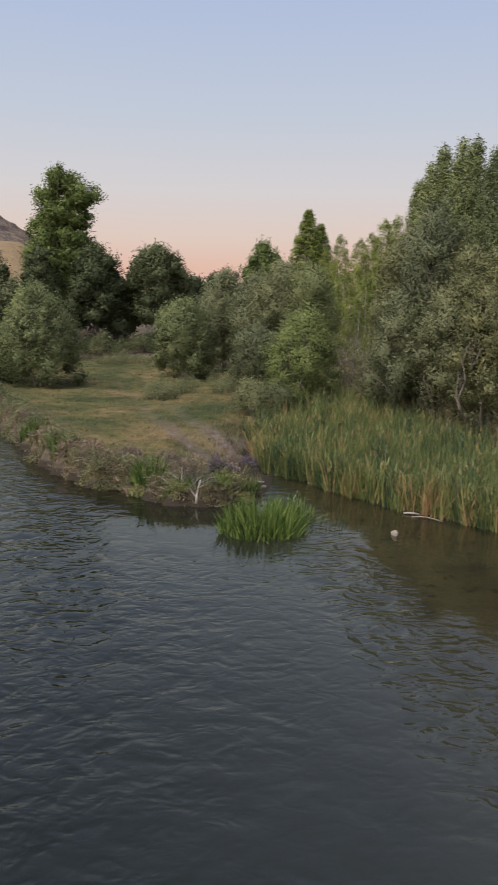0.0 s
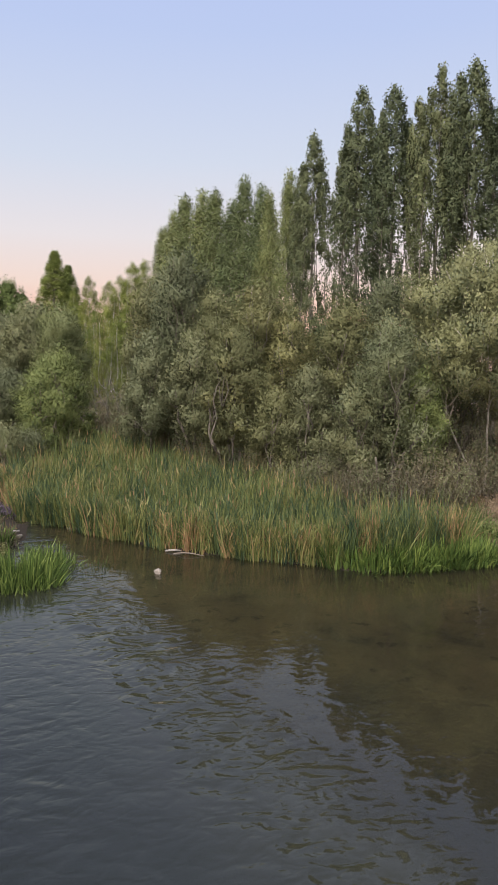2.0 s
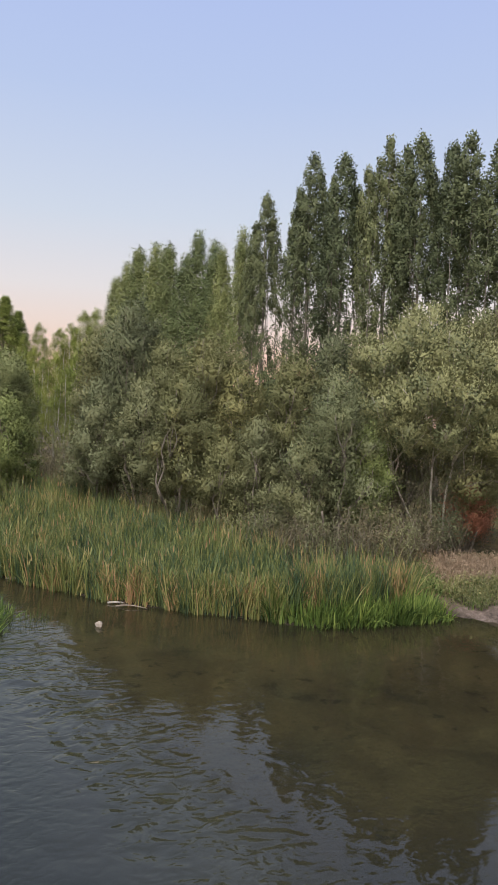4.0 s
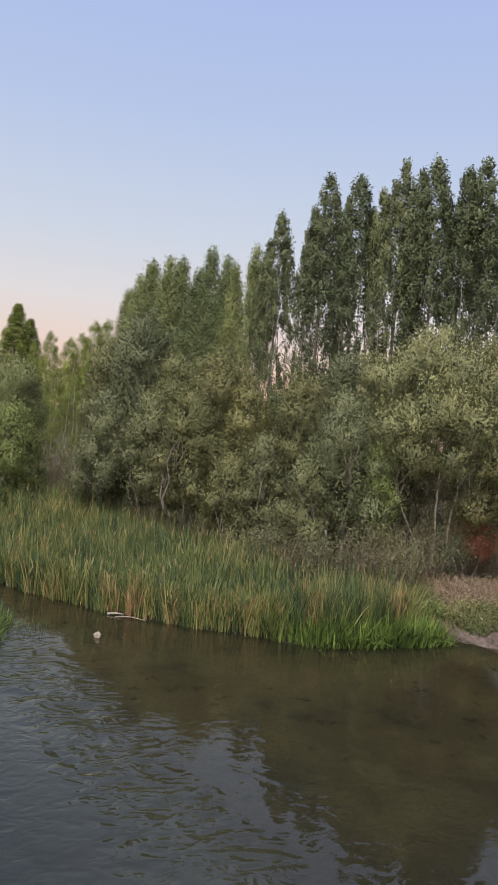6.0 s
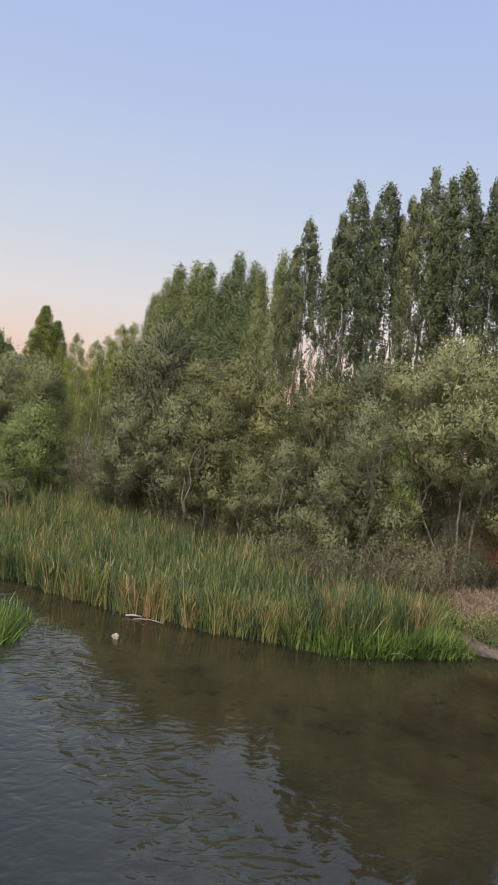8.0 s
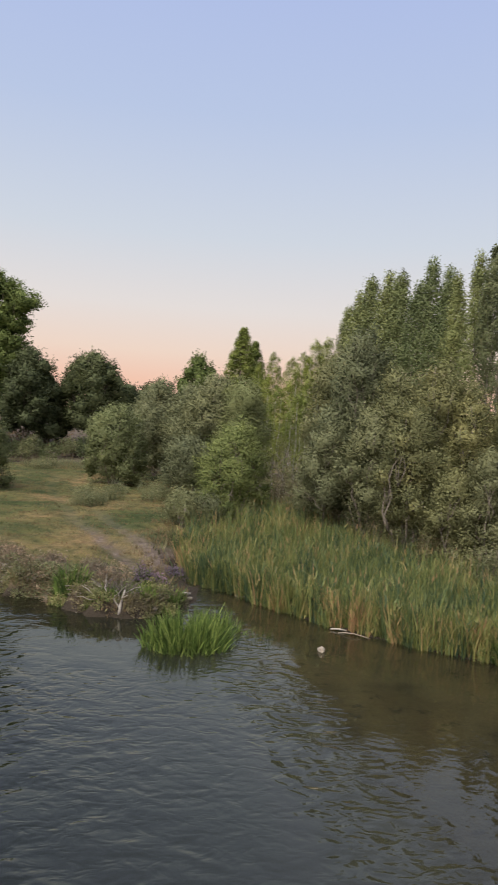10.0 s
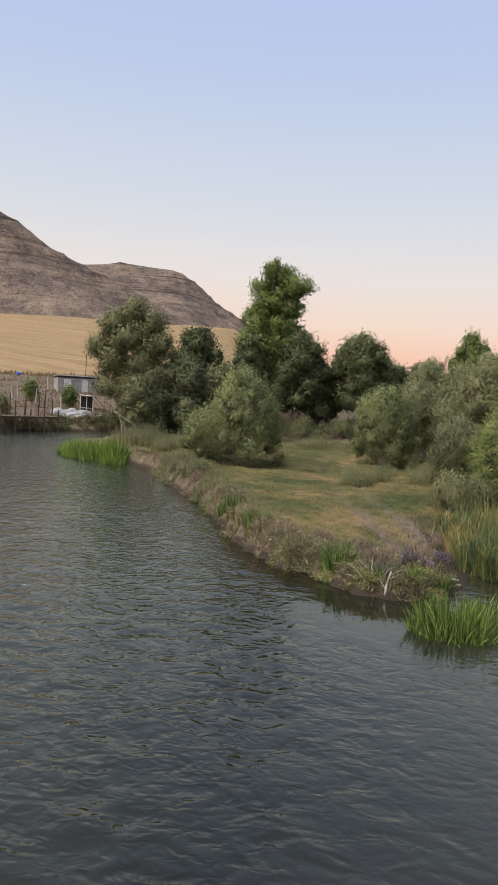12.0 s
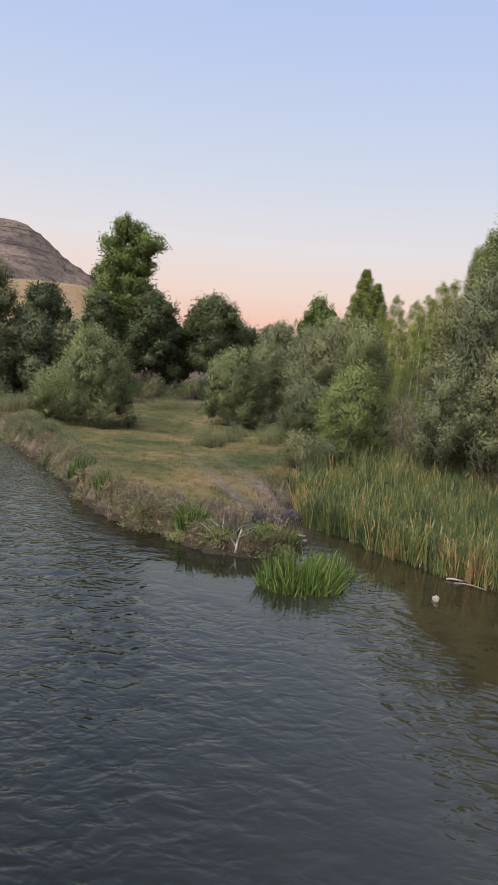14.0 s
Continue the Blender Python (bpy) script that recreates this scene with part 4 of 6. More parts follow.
# ---- row of tall poplars ----
def poplar(seed, tall, radius, count, mat=None, leaf=(0.19, 0.13), spires=4, bark=None, point=0.30, open_=0.0, fuzz=1.0):
    """A columnar poplar: a straight trunk, steep limbs and several narrow spires that taper upwards."""
    rng = np.random.RandomState(seed)
    gen = np.random.default_rng(seed)
    root = new("poplar_tree")
    lines = [limb(rng, (0, 0, -0.5), (rng.uniform(-0.3, 0.3), rng.uniform(-0.3, 0.3), tall * 0.9), 0.24, 0.02, 12, 0.03)]
    plumes = [(0.0, 0.0, 0.10, 0.985, 1.45)]
    for i in range(spires):
        a = i * 6.28 / spires + rng.uniform(-0.5, 0.5)
        q = radius * rng.uniform(0.45, 0.7)
        low, top = rng.uniform(0.08, 0.3), rng.uniform(0.72, 0.95)
        plumes.append((q * math.cos(a), q * math.sin(a), low, top, rng.uniform(0.6, 0.85)))
        lines.append(limb(rng, (0, 0, tall * low * 0.8), (q * math.cos(a), q * math.sin(a), tall * (low + 0.12)), 0.08, 0.06, 4, 0.1))
        lines.append(limb(rng, (q * math.cos(a), q * math.sin(a), tall * (low + 0.12)), (q * 0.8 * math.cos(a), q * 0.8 * math.sin(a), tall * top * 0.94), 0.06, 0.012, 7, 0.05))
    share = np.array([(p[3] - p[2]) * p[4] ** 1.5 for p in plumes])
    tufts = count // 34
    pick = gen.choice(len(plumes), tufts, p=share / share.sum())
    P = np.array(plumes)[pick]
    f = gen.beta(1.5, 1.1, tufts)
    r = radius * 0.66 * P[:, 4] * (np.minimum(1, f / 0.22) ** 0.6) * np.clip((1.0 - f) / point, 0, 1) ** (0.6 if point < 0.4 else 0.8) + 0.03
    a = gen.uniform(0, 6.28, tufts)
    q = r * np.sqrt(gen.uniform(0.1, 1.35, tufts))
    sway = 1 - 0.25 * f
    cx, cy = P[:, 0] * sway + q * np.cos(a), P[:, 1] * sway + q * np.sin(a)
    cz = tall * (P[:, 2] + (P[:, 3] - P[:, 2]) * f)
    for i in range(0, tufts, 16):
        lines.append(limb(rng, (P[i, 0] * sway[i], P[i, 1] * sway[i], cz[i] - 1.2), (cx[i], cy[i], cz[i]), 0.03, 0.008, 3, 0.1))
    child("trunk", mesh_of("trunk", *tubes(lines, 4), bark or BARK, True), root)
    gaps = waves(cx * 2.2 + cz * 0.31, cy * 2.2 + cz * 0.47, 1.5, seed) + 0.2 * gen.normal(0, 1, tufts)
    high = cz / tall + 0.10 * waves(cx * 0.4 + cz * 0.05, cy * 0.4, 1.0, seed + 3)
    solid = np.flatnonzero(gaps > -1.3 + (0.95 + open_) * smooth(0.88, 0.58, high))
    own = solid[gen.integers(0, len(solid), count)]
    w = np.clip(gen.normal(0, 1, (count, 3)), -1.8, 1.8)
    pts = np.stack([cx, cy, cz], 1)[own] + w * np.array([0.16, 0.16, 0.30]) * fuzz
    face = np.stack([np.cos(a), np.sin(a), np.full(tufts, 0.35)], 1)[own] * 0.7 + w * 0.35
    face /= np.linalg.norm(face, axis=1)[:, None]
    v, fc, soft = leaves(gen, pts, np.array([0, 0, 0.25]), leaf[0], leaf[1], 0.9, face)
    child("crown", mesh_of("crown", v, fc, mat or POPLAR, soft=soft), root)
    return root


POPLARS = [poplar(200 + i, 25.0, r, 20000, leaf=(0.175, 0.13), open_=0.4, point=0.38) for i, r in enumerate((1.85, 2.0, 1.75, 2.1))]
LIGHT_POPLARS = [poplar(215 + i, 25.0, r, 18000, GREENPOP, (0.2, 0.13), 3, point=0.46, open_=0.15, fuzz=1.9) for i, r in enumerate((1.6, 1.8))]
FAR_POPLAR = poplar(210, 25.0, 2.0, 20000, LIME, (0.19, 0.12), 0, point=0.75, open_=-5)
row = [(40.6, 44, 19.4, 1.0), (38.4, 46, 19.8, 1.0), (36.9, 48, 19.6, 0.9), (35.1, 50, 20.0, 0.95), (33.5, 51.5, 19.2, 0.85), (32.4, 52, 19.7, 0.85), (31.2, 55, 18.0, 0.7),
       (29.2, 57, 18.6, 0.95), (28.2, 60, 17.4, 0.6), (26.6, 60, 18.7, 1.0), (25.5, 63, 16.4, 0.65), (23.6, 68, 15.9, 0.95), (22.6, 73, 13.4, 0.7), (21.7, 77, 13.3, 0.85), (20.2, 83, 11.8, 0.8),
       (19.3, 86, 12.3, 0.9), (18.4, 88, 12.8, 0.9), (17.2, 94, 11.2, 0.9), (16.2, 98, 11.8, 1.0), (15.1, 102, 11.9, 1.0), (14.0, 107, 11.4, 1.0), (13.0, 112, 10.4, 1.0), (12.2, 116, 9.2, 0.9)]
rr = np.random.RandomState(5)
used = []
for i, (az, dist, el, span) in enumerate(row):
    at = rooted(az, dist)
    tall = 6 + dist * math.tan(radians(el + 0.05)) - at[2]
    k = tall / 25.0
    wide = k * span * rr.uniform(0.95, 1.08) * (1.0 + 0.006 * max(0, dist - 60))
    wide = wide if az > 22.2 else wide * 1.05
    m = Matrix.LocRotScale(at, Euler((radians(rr.uniform(-1, 1)), radians(rr.uniform(-1, 1)), rr.uniform(0, 6.28))), (wide, wide, k))
    src = POPLARS[i % 4] if az > 22.2 else LIGHT_POPLARS[i % 2]
    ob = copy_thing(src, m) if src in used else src
    used.append(src)
    ob.matrix_basis = m
    tagged(ob, "tall narrow green poplar in a long row", "tree", "row of poplars")

# ---- far trees beyond the reeds and the meadow ----
LIMES = poplar(230, 25.0, 2.4, 13000, LIME, (0.21, 0.115), 5, bark=WHITE_BARK, point=0.4, open_=-0.3, fuzz=1.5)
for i, (az, dist, el, wide) in enumerate([(8.0, 60, 3.6, 0.5), (7.1, 62, 3.2, 0.5), (8.8, 58, 2.8, 0.5), (5.6, 96, 4.8, 0.6), (6.4, 84, 4.0, 0.5), (9.4, 70, 3.8, 0.45)]):
    at = rooted(az, dist)
    k = (6 + dist * math.tan(radians(el)) - at[2]) / 25.0
    m = Matrix.LocRotScale(at, Euler((0, 0, i * 1.1)), (wide, wide, k))
    ob = LIMES if i == 0 else copy_thing(LIMES, m)
    ob.matrix_basis = m
    tagged(ob, "slender yellow-green young poplar with white stem", "tree", "young poplars")
for i, (az, dist, el, wide) in enumerate([(4.3, 130, 7.4, 1.1), (5.2, 134, 6.4, 1.0), (6.7, 132, 5.7, 0.7), (3.7, 136, 5.6, 0.7), (9.9, 122, 6.8, 0.8), (9.0, 126, 5.8, 0.8), (8.2, 128, 5.4, 0.75), (10.8, 121, 7.0, 0.9)]):
    at = rooted(az, dist)
    k = (6 + dist * math.tan(radians(el)) - at[2]) / 25.0
    m = Matrix.LocRotScale(at, Euler((0, 0, i * 1.7)), (wide * 1.7, wide * 1.7, k))
    m = m if i < 2 else Matrix.LocRotScale(at, Euler((0, 0, i * 1.7)), (wide * 1.3, wide * 1.3, k))
    ob = FAR_POPLAR if i == 0 else copy_thing(FAR_POPLAR if i < 2 else LIMES, m)
    ob.matrix_basis = m
    tagged(ob, "distant bright green pointed poplar", "tree", "distant poplars")


def broad(azimuth, distance, top, radius, seed, mat, label, n=16, count=26000, low=0.5, leaf=(0.26, 0.17), name="broadleaf_tree", size=0.46, group="far bank trees", lean=0.0):
    at = rooted(azimuth, distance)
    rng = np.random.RandomState(seed)
    stems = [(rng.uniform(-0.6, 0.6), rng.uniform(-0.6, 0.6), 0.3, (top - at[2]) * 0.3), (rng.uniform(-1, 1), 0.3, 0.2, (top - at[2]) * 0.32)]
    return tree(name, label, "tree", at, stems, dome(seed, radius * 1.04, low, top - at[2] - 0.3, int(n * 1.4), 0.0, 3.0), int(count * 0.8), leaf, mat, BARK, seed,
                clump=0.34, spread=1.0, group=group, per=30, plume=1.3, core=0.8, spray=3)


# the tall tree of several storeys and its dark neighbours on the far bank
at = rooted(-13.8, 100)
tree("broadleaf_tree", "tall green tree with an open layered crown above the meadow", "tree", at, [(0.1, 0, 0.34, 6.0), (-0.9, 0.5, 0.2, 6.5), (0.8, 0.2, 0.2, 7.5)],
     [(x, y, z - at[2], r, r, r * 0.85) for x, y, z, r in ((-0.3, 0, 21.6, 1.5), (0.9, 0.5, 20.6, 1.5), (2.9, 0, 19.4, 1.8), (1.4, 0.6, 19.2, 1.5), (-1.6, 0, 19.6, 1.6), (-0.2, -0.6, 17.6, 1.7),
      (-1.0, 0, 16.6, 1.8), (1.7, 0, 14.2, 1.9), (-1.9, 0, 13.6, 1.9), (2.3, 0, 16.6, 1.5), (-2.0, 0.4, 15.6, 1.8), (0.5, 0, 14.6, 1.8), (-2.6, 0, 12.4, 2.0), (1.6, -0.4, 12.4, 1.7), (-0.6, -0.8, 11.0, 2.1), (-3.2, 0.3, 9.4, 2.0), (1.2, 0.2, 9.2, 2.1), (-1.0, -0.5, 7.2, 2.0))],
     44000, (0.27, 0.18), BROAD, BARK, 300, clump=0.34, spread=1.0, group="far bank trees", per=30, plume=1.2, core=0.66, spray=4)
broad(-15.2, 98, 14.0, 2.8, 301, DARK, "dark green tree beside the tall tree", n=10, count=16000)
broad(-11.4, 97, 14.5, 3.6, 302, DARK, "dark green tree beside the tall tree", n=12, count=20000)
broad(-10.2, 101, 11.5, 2.8, 308, DARK, "dark green tree beside the tall tree", n=10, count=14000)
broad(-6.9, 100, 14.9, 4.4, 303, DARK, "dark rounded tree on the far bank", n=18, count=30000, low=0.8)
broad(-4.2, 108, 11.0, 2.8, 304, DARK, "small dark tree on the far bank", n=9, count=12000)
broad(-2.6, 112, 11.4, 2.6, 305, DARK, "small dark tree on the far bank", n=9, count=12000)
broad(1.1, 118, 17.0, 3.6, 306, BROAD, "rounded green tree far behind the willows", n=12, count=16000)
at = rooted(-24.5, 91)
tree("willow_tree", "large grey-green willow leaning over the water", "tree", at, [(-0.5, 0, 0.3, 3.6), (0.9, 0.4, 0.26, 3.4), (-1.6, 0.3, 0.2, 4.2)],
     [(x, y, z - at[2], r, r, r * 0.9) for x, y, z, r in ((0.4, 0, 14.2, 1.7), (-2.2, 0, 12.8, 1.8), (2.4, 0.4, 12.9, 1.8), (-3.9, 0, 10.2, 1.5), (0.2, -0.6, 11.2, 2.0), (3.7, 0, 10.4, 1.6), (-1.9, -0.5, 8.4, 1.7),
      (1.8, 0, 8.4, 2.0), (-2.6, 0, 5.6, 1.5), (0.6, -0.8, 5.4, 2.0), (3.4, 0, 6.4, 1.9), (1.5, -0.6, 3.2, 1.7))],
     46000, (0.26, 0.125), DULL_WILLOW, BARK, 310, clump=0.30, spread=0.8, spray=3, group="far bank trees", per=44, plume=1.4, core=0.78)
broad(-23.4, 88, 7.5, 2.4, 311, DULL_WILLOW, "low grey willow branches at the water's edge", n=10, count=20000, low=0.4, leaf=(0.32, 0.14), name="willow_tree")
broad(-19.4, 96, 14.4, 3.8, 312, DARK, "dark rounded tree at the water's edge", n=14, count=22000)
broad(-20.4, 90, 10.0, 3.4, 313, DULL_WILLOW, "grey-green bushy willow at the water's edge", n=12, count=24000, low=0.5, leaf=(0.32, 0.14), name="willow_tree")
broad(-17.6, 93, 9.6, 3.0, 314, DULL_WILLOW, "grey-green bushy willow at the water's edge", n=10, count=18000, low=0.5, leaf=(0.32, 0.14), name="willow_tree")
broad(-16.2, 88, 8.2, 1.9, 315, LIME, "small bright yellow-green tree", n=8, count=9000, low=0.8)

# ---- bushes on the meadow ----
willow(-15.6, 50.5, 7.5, 2.75, 400, BUSH, 30, 46000, -0.3, "large rounded grey-green willow bush on the meadow", "willow_bush", cone=0.15, group="meadow willows")
willow(-18.7, 53, 4.5, 1.35, 401, BUSH, 20, 20000, -0.2, "lower grey-green willow bush beside the large one", "willow_bush", group="meadow willows")
willow(-4.9, 56, 7.0, 2.1, 402, BUSH, 26, 34000, -0.1, "rounded silver-green willow at the edge of the meadow", "willow_bush", group="meadow willows")
willow(-2.6, 62, 7.4, 1.9, 403, OLIVE, 18, 30000, 0.4, "rounded silver-green willow at the edge of the meadow", "willow_bush", group="meadow willows")
willow(-1.8, 66, 9.8, 2.3, 404, OLIVE, 18, 32000, 0.6, "tall silver-green willow behind the meadow", "willow_tree", group="meadow willows")
willow(0.6, 60, 9.0, 2.2, 405, OLIVE, 18, 34000, 0.6, "tall silver-green willow behind the meadow", "willow_tree", group="meadow willows")
willow(2.6, 56, 9.8, 2.4, 406, OLIVE, 18, 40000, 0.6, "tall silver-green willow behind the meadow", "willow_tree", group="meadow willows")
willow(4.6, 54, 9.4, 1.9, 407, BUSH, 12, 38000, 0.6, "tall silver-green willow behind the meadow", "willow_tree", group="meadow willows")
willow(0.6, 47, 5.0, 1.5, 409, OLIVE, 9, 24000, 0.3, "silver-green willow bush at the edge of the meadow", "willow_bush", group="meadow willows")
willow(4.3, 42, 6.2, 2.0, 410, GREEN, 28, 38000, -0.1, "rounded fresh green bush beside the reeds", "green_bush", cone=0.25, group="meadow willows")
willow(0.4, 36, 2.5, 0.85, 411, PALE_WILLOW, 7, 12000, 0.1, "pale green shrub at the corner of the reed bed", "green_shrub", group="meadow willows")
willow(1.9, 36.5, 2.2, 0.9, 412, OLIVE, 7, 10000, 0.1, "dull grey shrub at the corner of the reed bed", "grey_shrub", group="meadow willows")
willow(39.3, 31.2, 3.3, 0.95, 413, REDLEAF, 8, 10000, 0.5, "red-leaved shrub behind the bare stems", "red_shrub", group="meadow willows")


# ---- reeds and sedges ----
def blades(gen, x, y, z, tall, wide, bend, seg=3, outward=None, broken=0.0, tip=(0.0, 0.0)):
    """Long tapering blades that bow over at the top."""
    n = len(x)
    a = gen.uniform(0, 6.28, n)
    if outward is not None:
        a = outward + gen.normal(0, 0.7, n)
    face = gen.uniform(0, 6.28, n)
    lean = np.abs(gen.normal(0, bend, n)) * np.where(gen.uniform(0, 1, n) < broken, 2.8, 1.0)
    verts = []
    for i in range(seg + 1):
        f = i / seg
        off = lean * f ** 2.4 * tall
        px, py = x + np.cos(a) * off + tip[0] * f * tall, y + np.sin(a) * off + tip[1] * f * tall
        pz = z + tall * f * np.sqrt(np.clip(1 - (lean * f) ** 2 * 0.6, 0.2, 1))
        w = wide * (1 - f ** 2.2) * 0.5 + 0.002
        sx, sy = np.cos(face) * w, np.sin(face) * w
        verts += [np.stack([px - sx, py - sy, pz], 1), np.stack([px + sx, py + sy, pz], 1)]
    v = np.stack(verts, 1).reshape(-1, 3)
    k = 2 * (seg + 1)
    base = np.arange(n)[:, None] * k
    quads = np.array([[2 * i, 2 * i + 1, 2 * i + 3, 2 * i + 2] for i in range(seg)])
    return v, (base[:, None, :] + quads[None]).reshape(-1, 4)


REED_BED = [(0.2, 31.0), (0.7, 27.5), (2.2, 25.8), (3.35, 24.1), (4.75, 22.4), (6.0, 21.2), (7.3, 20.15), (8.8, 19.1), (9.7, 18.8), (11.2, 18.6),
            (12.8, 18.8), (13.9, 19.2), (14.4, 20.4), (14.5, 24.5), (14.2, 29), (12.5, 34.5), (9.6, 41.8), (5.6, 43.0), (2.6, 37.0), (0.4, 33.5)]


def scatter(gen, poly, n):
    p = np.array(poly)
    lo, hi = p.min(0), p.max(0)
    x, y = gen.uniform(lo[0], hi[0], n * 4), gen.uniform(lo[1], hi[1], n * 4)
    keep = signed(poly, x, y) > 0
    return x[keep][:n], y[keep][:n]


def reed_bed():
    """Stands of upright blades from one root each; the row along the water is thicker, and some stands there have turned to straw."""
    gen = np.random.default_rng(31)
    cx, cy = scatter(gen, REED_BED, 2500)
    k = gen.uniform(0, 10.4, 560)
    front = np.array(REED_BED[:13])
    i0 = k.astype(int)
    fx = front[i0] * (1 - k % 1)[:, None] + front[i0 + 1] * (k % 1)[:, None] + gen.normal(0, 0.12, (560, 2)) + np.array([0.14, 0.18])
    cx, cy = np.concatenate([cx, fx[:, 0]]), np.concatenate([cy, fx[:, 1]])
    edge = np.clip(signed(REED_BED, cx, cy), 0, 9)
    n = len(cx)
    stand = gen.normal(0.17, 0.055, n) + 0.08 * waves(cx, cy, 3.2, 44) + 0.15 * waves(cx, cy, 0.9, 45)
    outer = np.exp(-(edge / 0.55) ** 2)
    stand += np.maximum(outer, 0.35) * gen.choice([-0.06, 0.04, 0.12, 0.26, 0.36], n, p=[0.26, 0.32, 0.20, 0.14, 0.08])
    tuft_tall = gen.uniform(0.78, 1.12, n) * (1 - 0.30 * outer * gen.uniform(0, 1, n) ** 1.6)
    lean = gen.normal(0, 0.07, (n, 2))
    count = 56000
    own = np.concatenate([gen.integers(0, n, count - 9000), gen.integers(n - 560, n, 9000)])
    fan = gen.normal(0, 1, (count, 2)) * 0.08
    x, y = cx[own] + fan[:, 0], cy[own] + fan[:, 1]
    z = np.maximum(height(x, y), -0.12) - 0.04
    tall = (1.62 + 0.16 * waves(x, y, 2.6, 42) + 0.16 * waves(x, y, 0.8, 46) + 0.18 * waves(x, y, 9, 43)) * tuft_tall[own] * (1 - gen.uniform(0, 1, count) ** 1.5 * 0.6)
    # half of the blades are side leaves that leave the stalk part of the way up and arch over
    side = gen.uniform(0, 1, count) < 0.62
    z = z + np.where(side, tall * gen.uniform(0.15, 0.82, count), 0)
    tall = np.where(side, gen.uniform(0.16, 0.36, count), tall)
    tip = (lean[own, 0] + fan[:, 0] * 1.3 + np.where(side, gen.normal(0, 0.3, count), 0), lean[own, 1] + fan[:, 1] * 1.3 + np.where(side, gen.normal(0, 0.3, count), 0))
    v, f = blades(gen, x, y, z, tall, gen.uniform(0.018, 0.037, count), np.where(side, 0.3, 0.14), 3, None, 0.25, tip)
    tone = stand[own] + gen.normal(0.03, 0.05, count)
    # brown seed heads on bare stalks
    heads = gen.integers(0, n - 560, 260)
    hx, hy = cx[heads] + gen.normal(0, 0.1, 260), cy[heads] + gen.normal(0, 0.1, 260)
    hv, hf = blades(gen, hx, hy, height(hx, hy) + 1.2 + gen.uniform(-0.2, 0.25, 260), np.full(260, 0.22), np.full(260, 0.03), 0.1, 3)
    f = np.concatenate([f, hf + len(v)])
    v = np.concatenate([v, hv])
    tone = np.concatenate([tone, np.full(260, 0.62)])
    me = mesh_of("reed_bed", v, f, REED)
    col = me.attributes.new("stand", "FLOAT", "POINT")
    col.data.foreach_set("value", np.repeat(tone, 8).astype(np.float32))
    tagged(new("reed_bed", me), "tall cattail reeds, green with yellow and straw-coloured stands", "reeds", kind="stuff")


reed_bed()


def sedge_clump(x, y, radius, tall, n, seed, label, mat=None, bend=0.5, group="sedge clumps", squash=1.0, turn=0.0, wide=(0.035, 0.07)):
    """A dense clump of bright sword-shaped leaves."""
    gen = np.random.default_rng(seed)
    a, q = gen.uniform(0, 6.28, n), np.sqrt(gen.uniform(0, 1, n)) * radius
    px, py = q * np.cos(a), q * np.sin(a) * squash
    c, s = math.cos(turn), math.sin(turn)
    px, py = px * c - py * s, px * s + py * c
    z = np.minimum(0.0, height(px + x, py + y)) - 0.12
    h = tall * gen.uniform(0.5, 1.12, n) * (1.08 - 0.38 * (q / radius) ** 2) * (1 + 0.22 * waves(px + x, py + y, 0.55, seed))
    v, f = blades(gen, px, py, np.zeros(n) + z, h + 0.12, gen.uniform(*wide, n) * (0.6 + q / radius * 0.5), bend * (0.3 + 0.85 * q / radius), 4, np.arctan2(py, px))
    ob = new("sedge_clump", mesh_of("sedge_clump", v, f, mat or SEDGE))
    ob.location = (x, y, 0)
    return tagged(ob, label, "sedge", group)


sedge_clump(0.45, 20.0, 1.12, 1.15, 1100, 50, "large bright green sedge clump standing in the water", squash=0.95, wide=(0.04, 0.08), bend=0.3)
sedge_clump(1.3, 21.3, 0.75, 0.95, 380, 51, "green sedge clump standing in the water", bend=0.4)
sedge_clump(2.55, 21.0, 0.42, 0.7, 46, 52, "thin tuft of sedge in open water", SEDGE, 0.35, wide=(0.015, 0.03))
ss = np.random.RandomState(8)
for i in range(13):
    f = i / 12
    x = 9.3 + 4.6 * f
    y = float(np.interp(x, [9, 9.8, 11.2, 12.8, 14.4], [19.0, 18.5, 18.0, 18.1, 18.3])) + 0.2 + ss.uniform(-0.15, 0.25)
    sedge_clump(x, y, 0.6, ss.uniform(0.75, 1.1) * (1 - 0.25 * f), 190, 60 + i, "bright green sedge clump at the foot of the reeds")
for i, (x, y, r, h, n) in enumerate([(-28.2, 53.6, 1.5, 1.55, 900), (-26.3, 52.6, 1.6, 1.75, 1100), (-24.9, 52.3, 1.3, 1.6, 900), (-23.9, 50.2, 0.9, 1.25, 420), (-29.6, 55.0, 1.3, 1.35, 600)]):
    sedge_clump(x, y, r, h, n, 80 + i, "bright green reed clump on the point of the meadow", POINT_REED, group="reeds on the point", wide=(0.05, 0.10), bend=0.3)
for i, (x, y, r, h, n) in enumerate([(-3.2, 24.2, 0.55, 0.7, 260), (-0.9, 23.2, 0.4, 0.5, 150), (-1.9, 23.0, 0.35, 0.45, 110), (0.0, 24.0, 0.4, 0.4, 130), (-6.9, 27.6, 0.5, 0.6, 120), (-8.7, 30.3, 0.6, 0.6, 160)]):
    ob = sedge_clump(x, y, r, h, n, 90 + i, "small green sedge tuft on the bank", group="sedges on the bank")
    ob.location.z = max(0.0, height_at(x, y))
rim = np.array(MEADOW_SHORE[2:13])
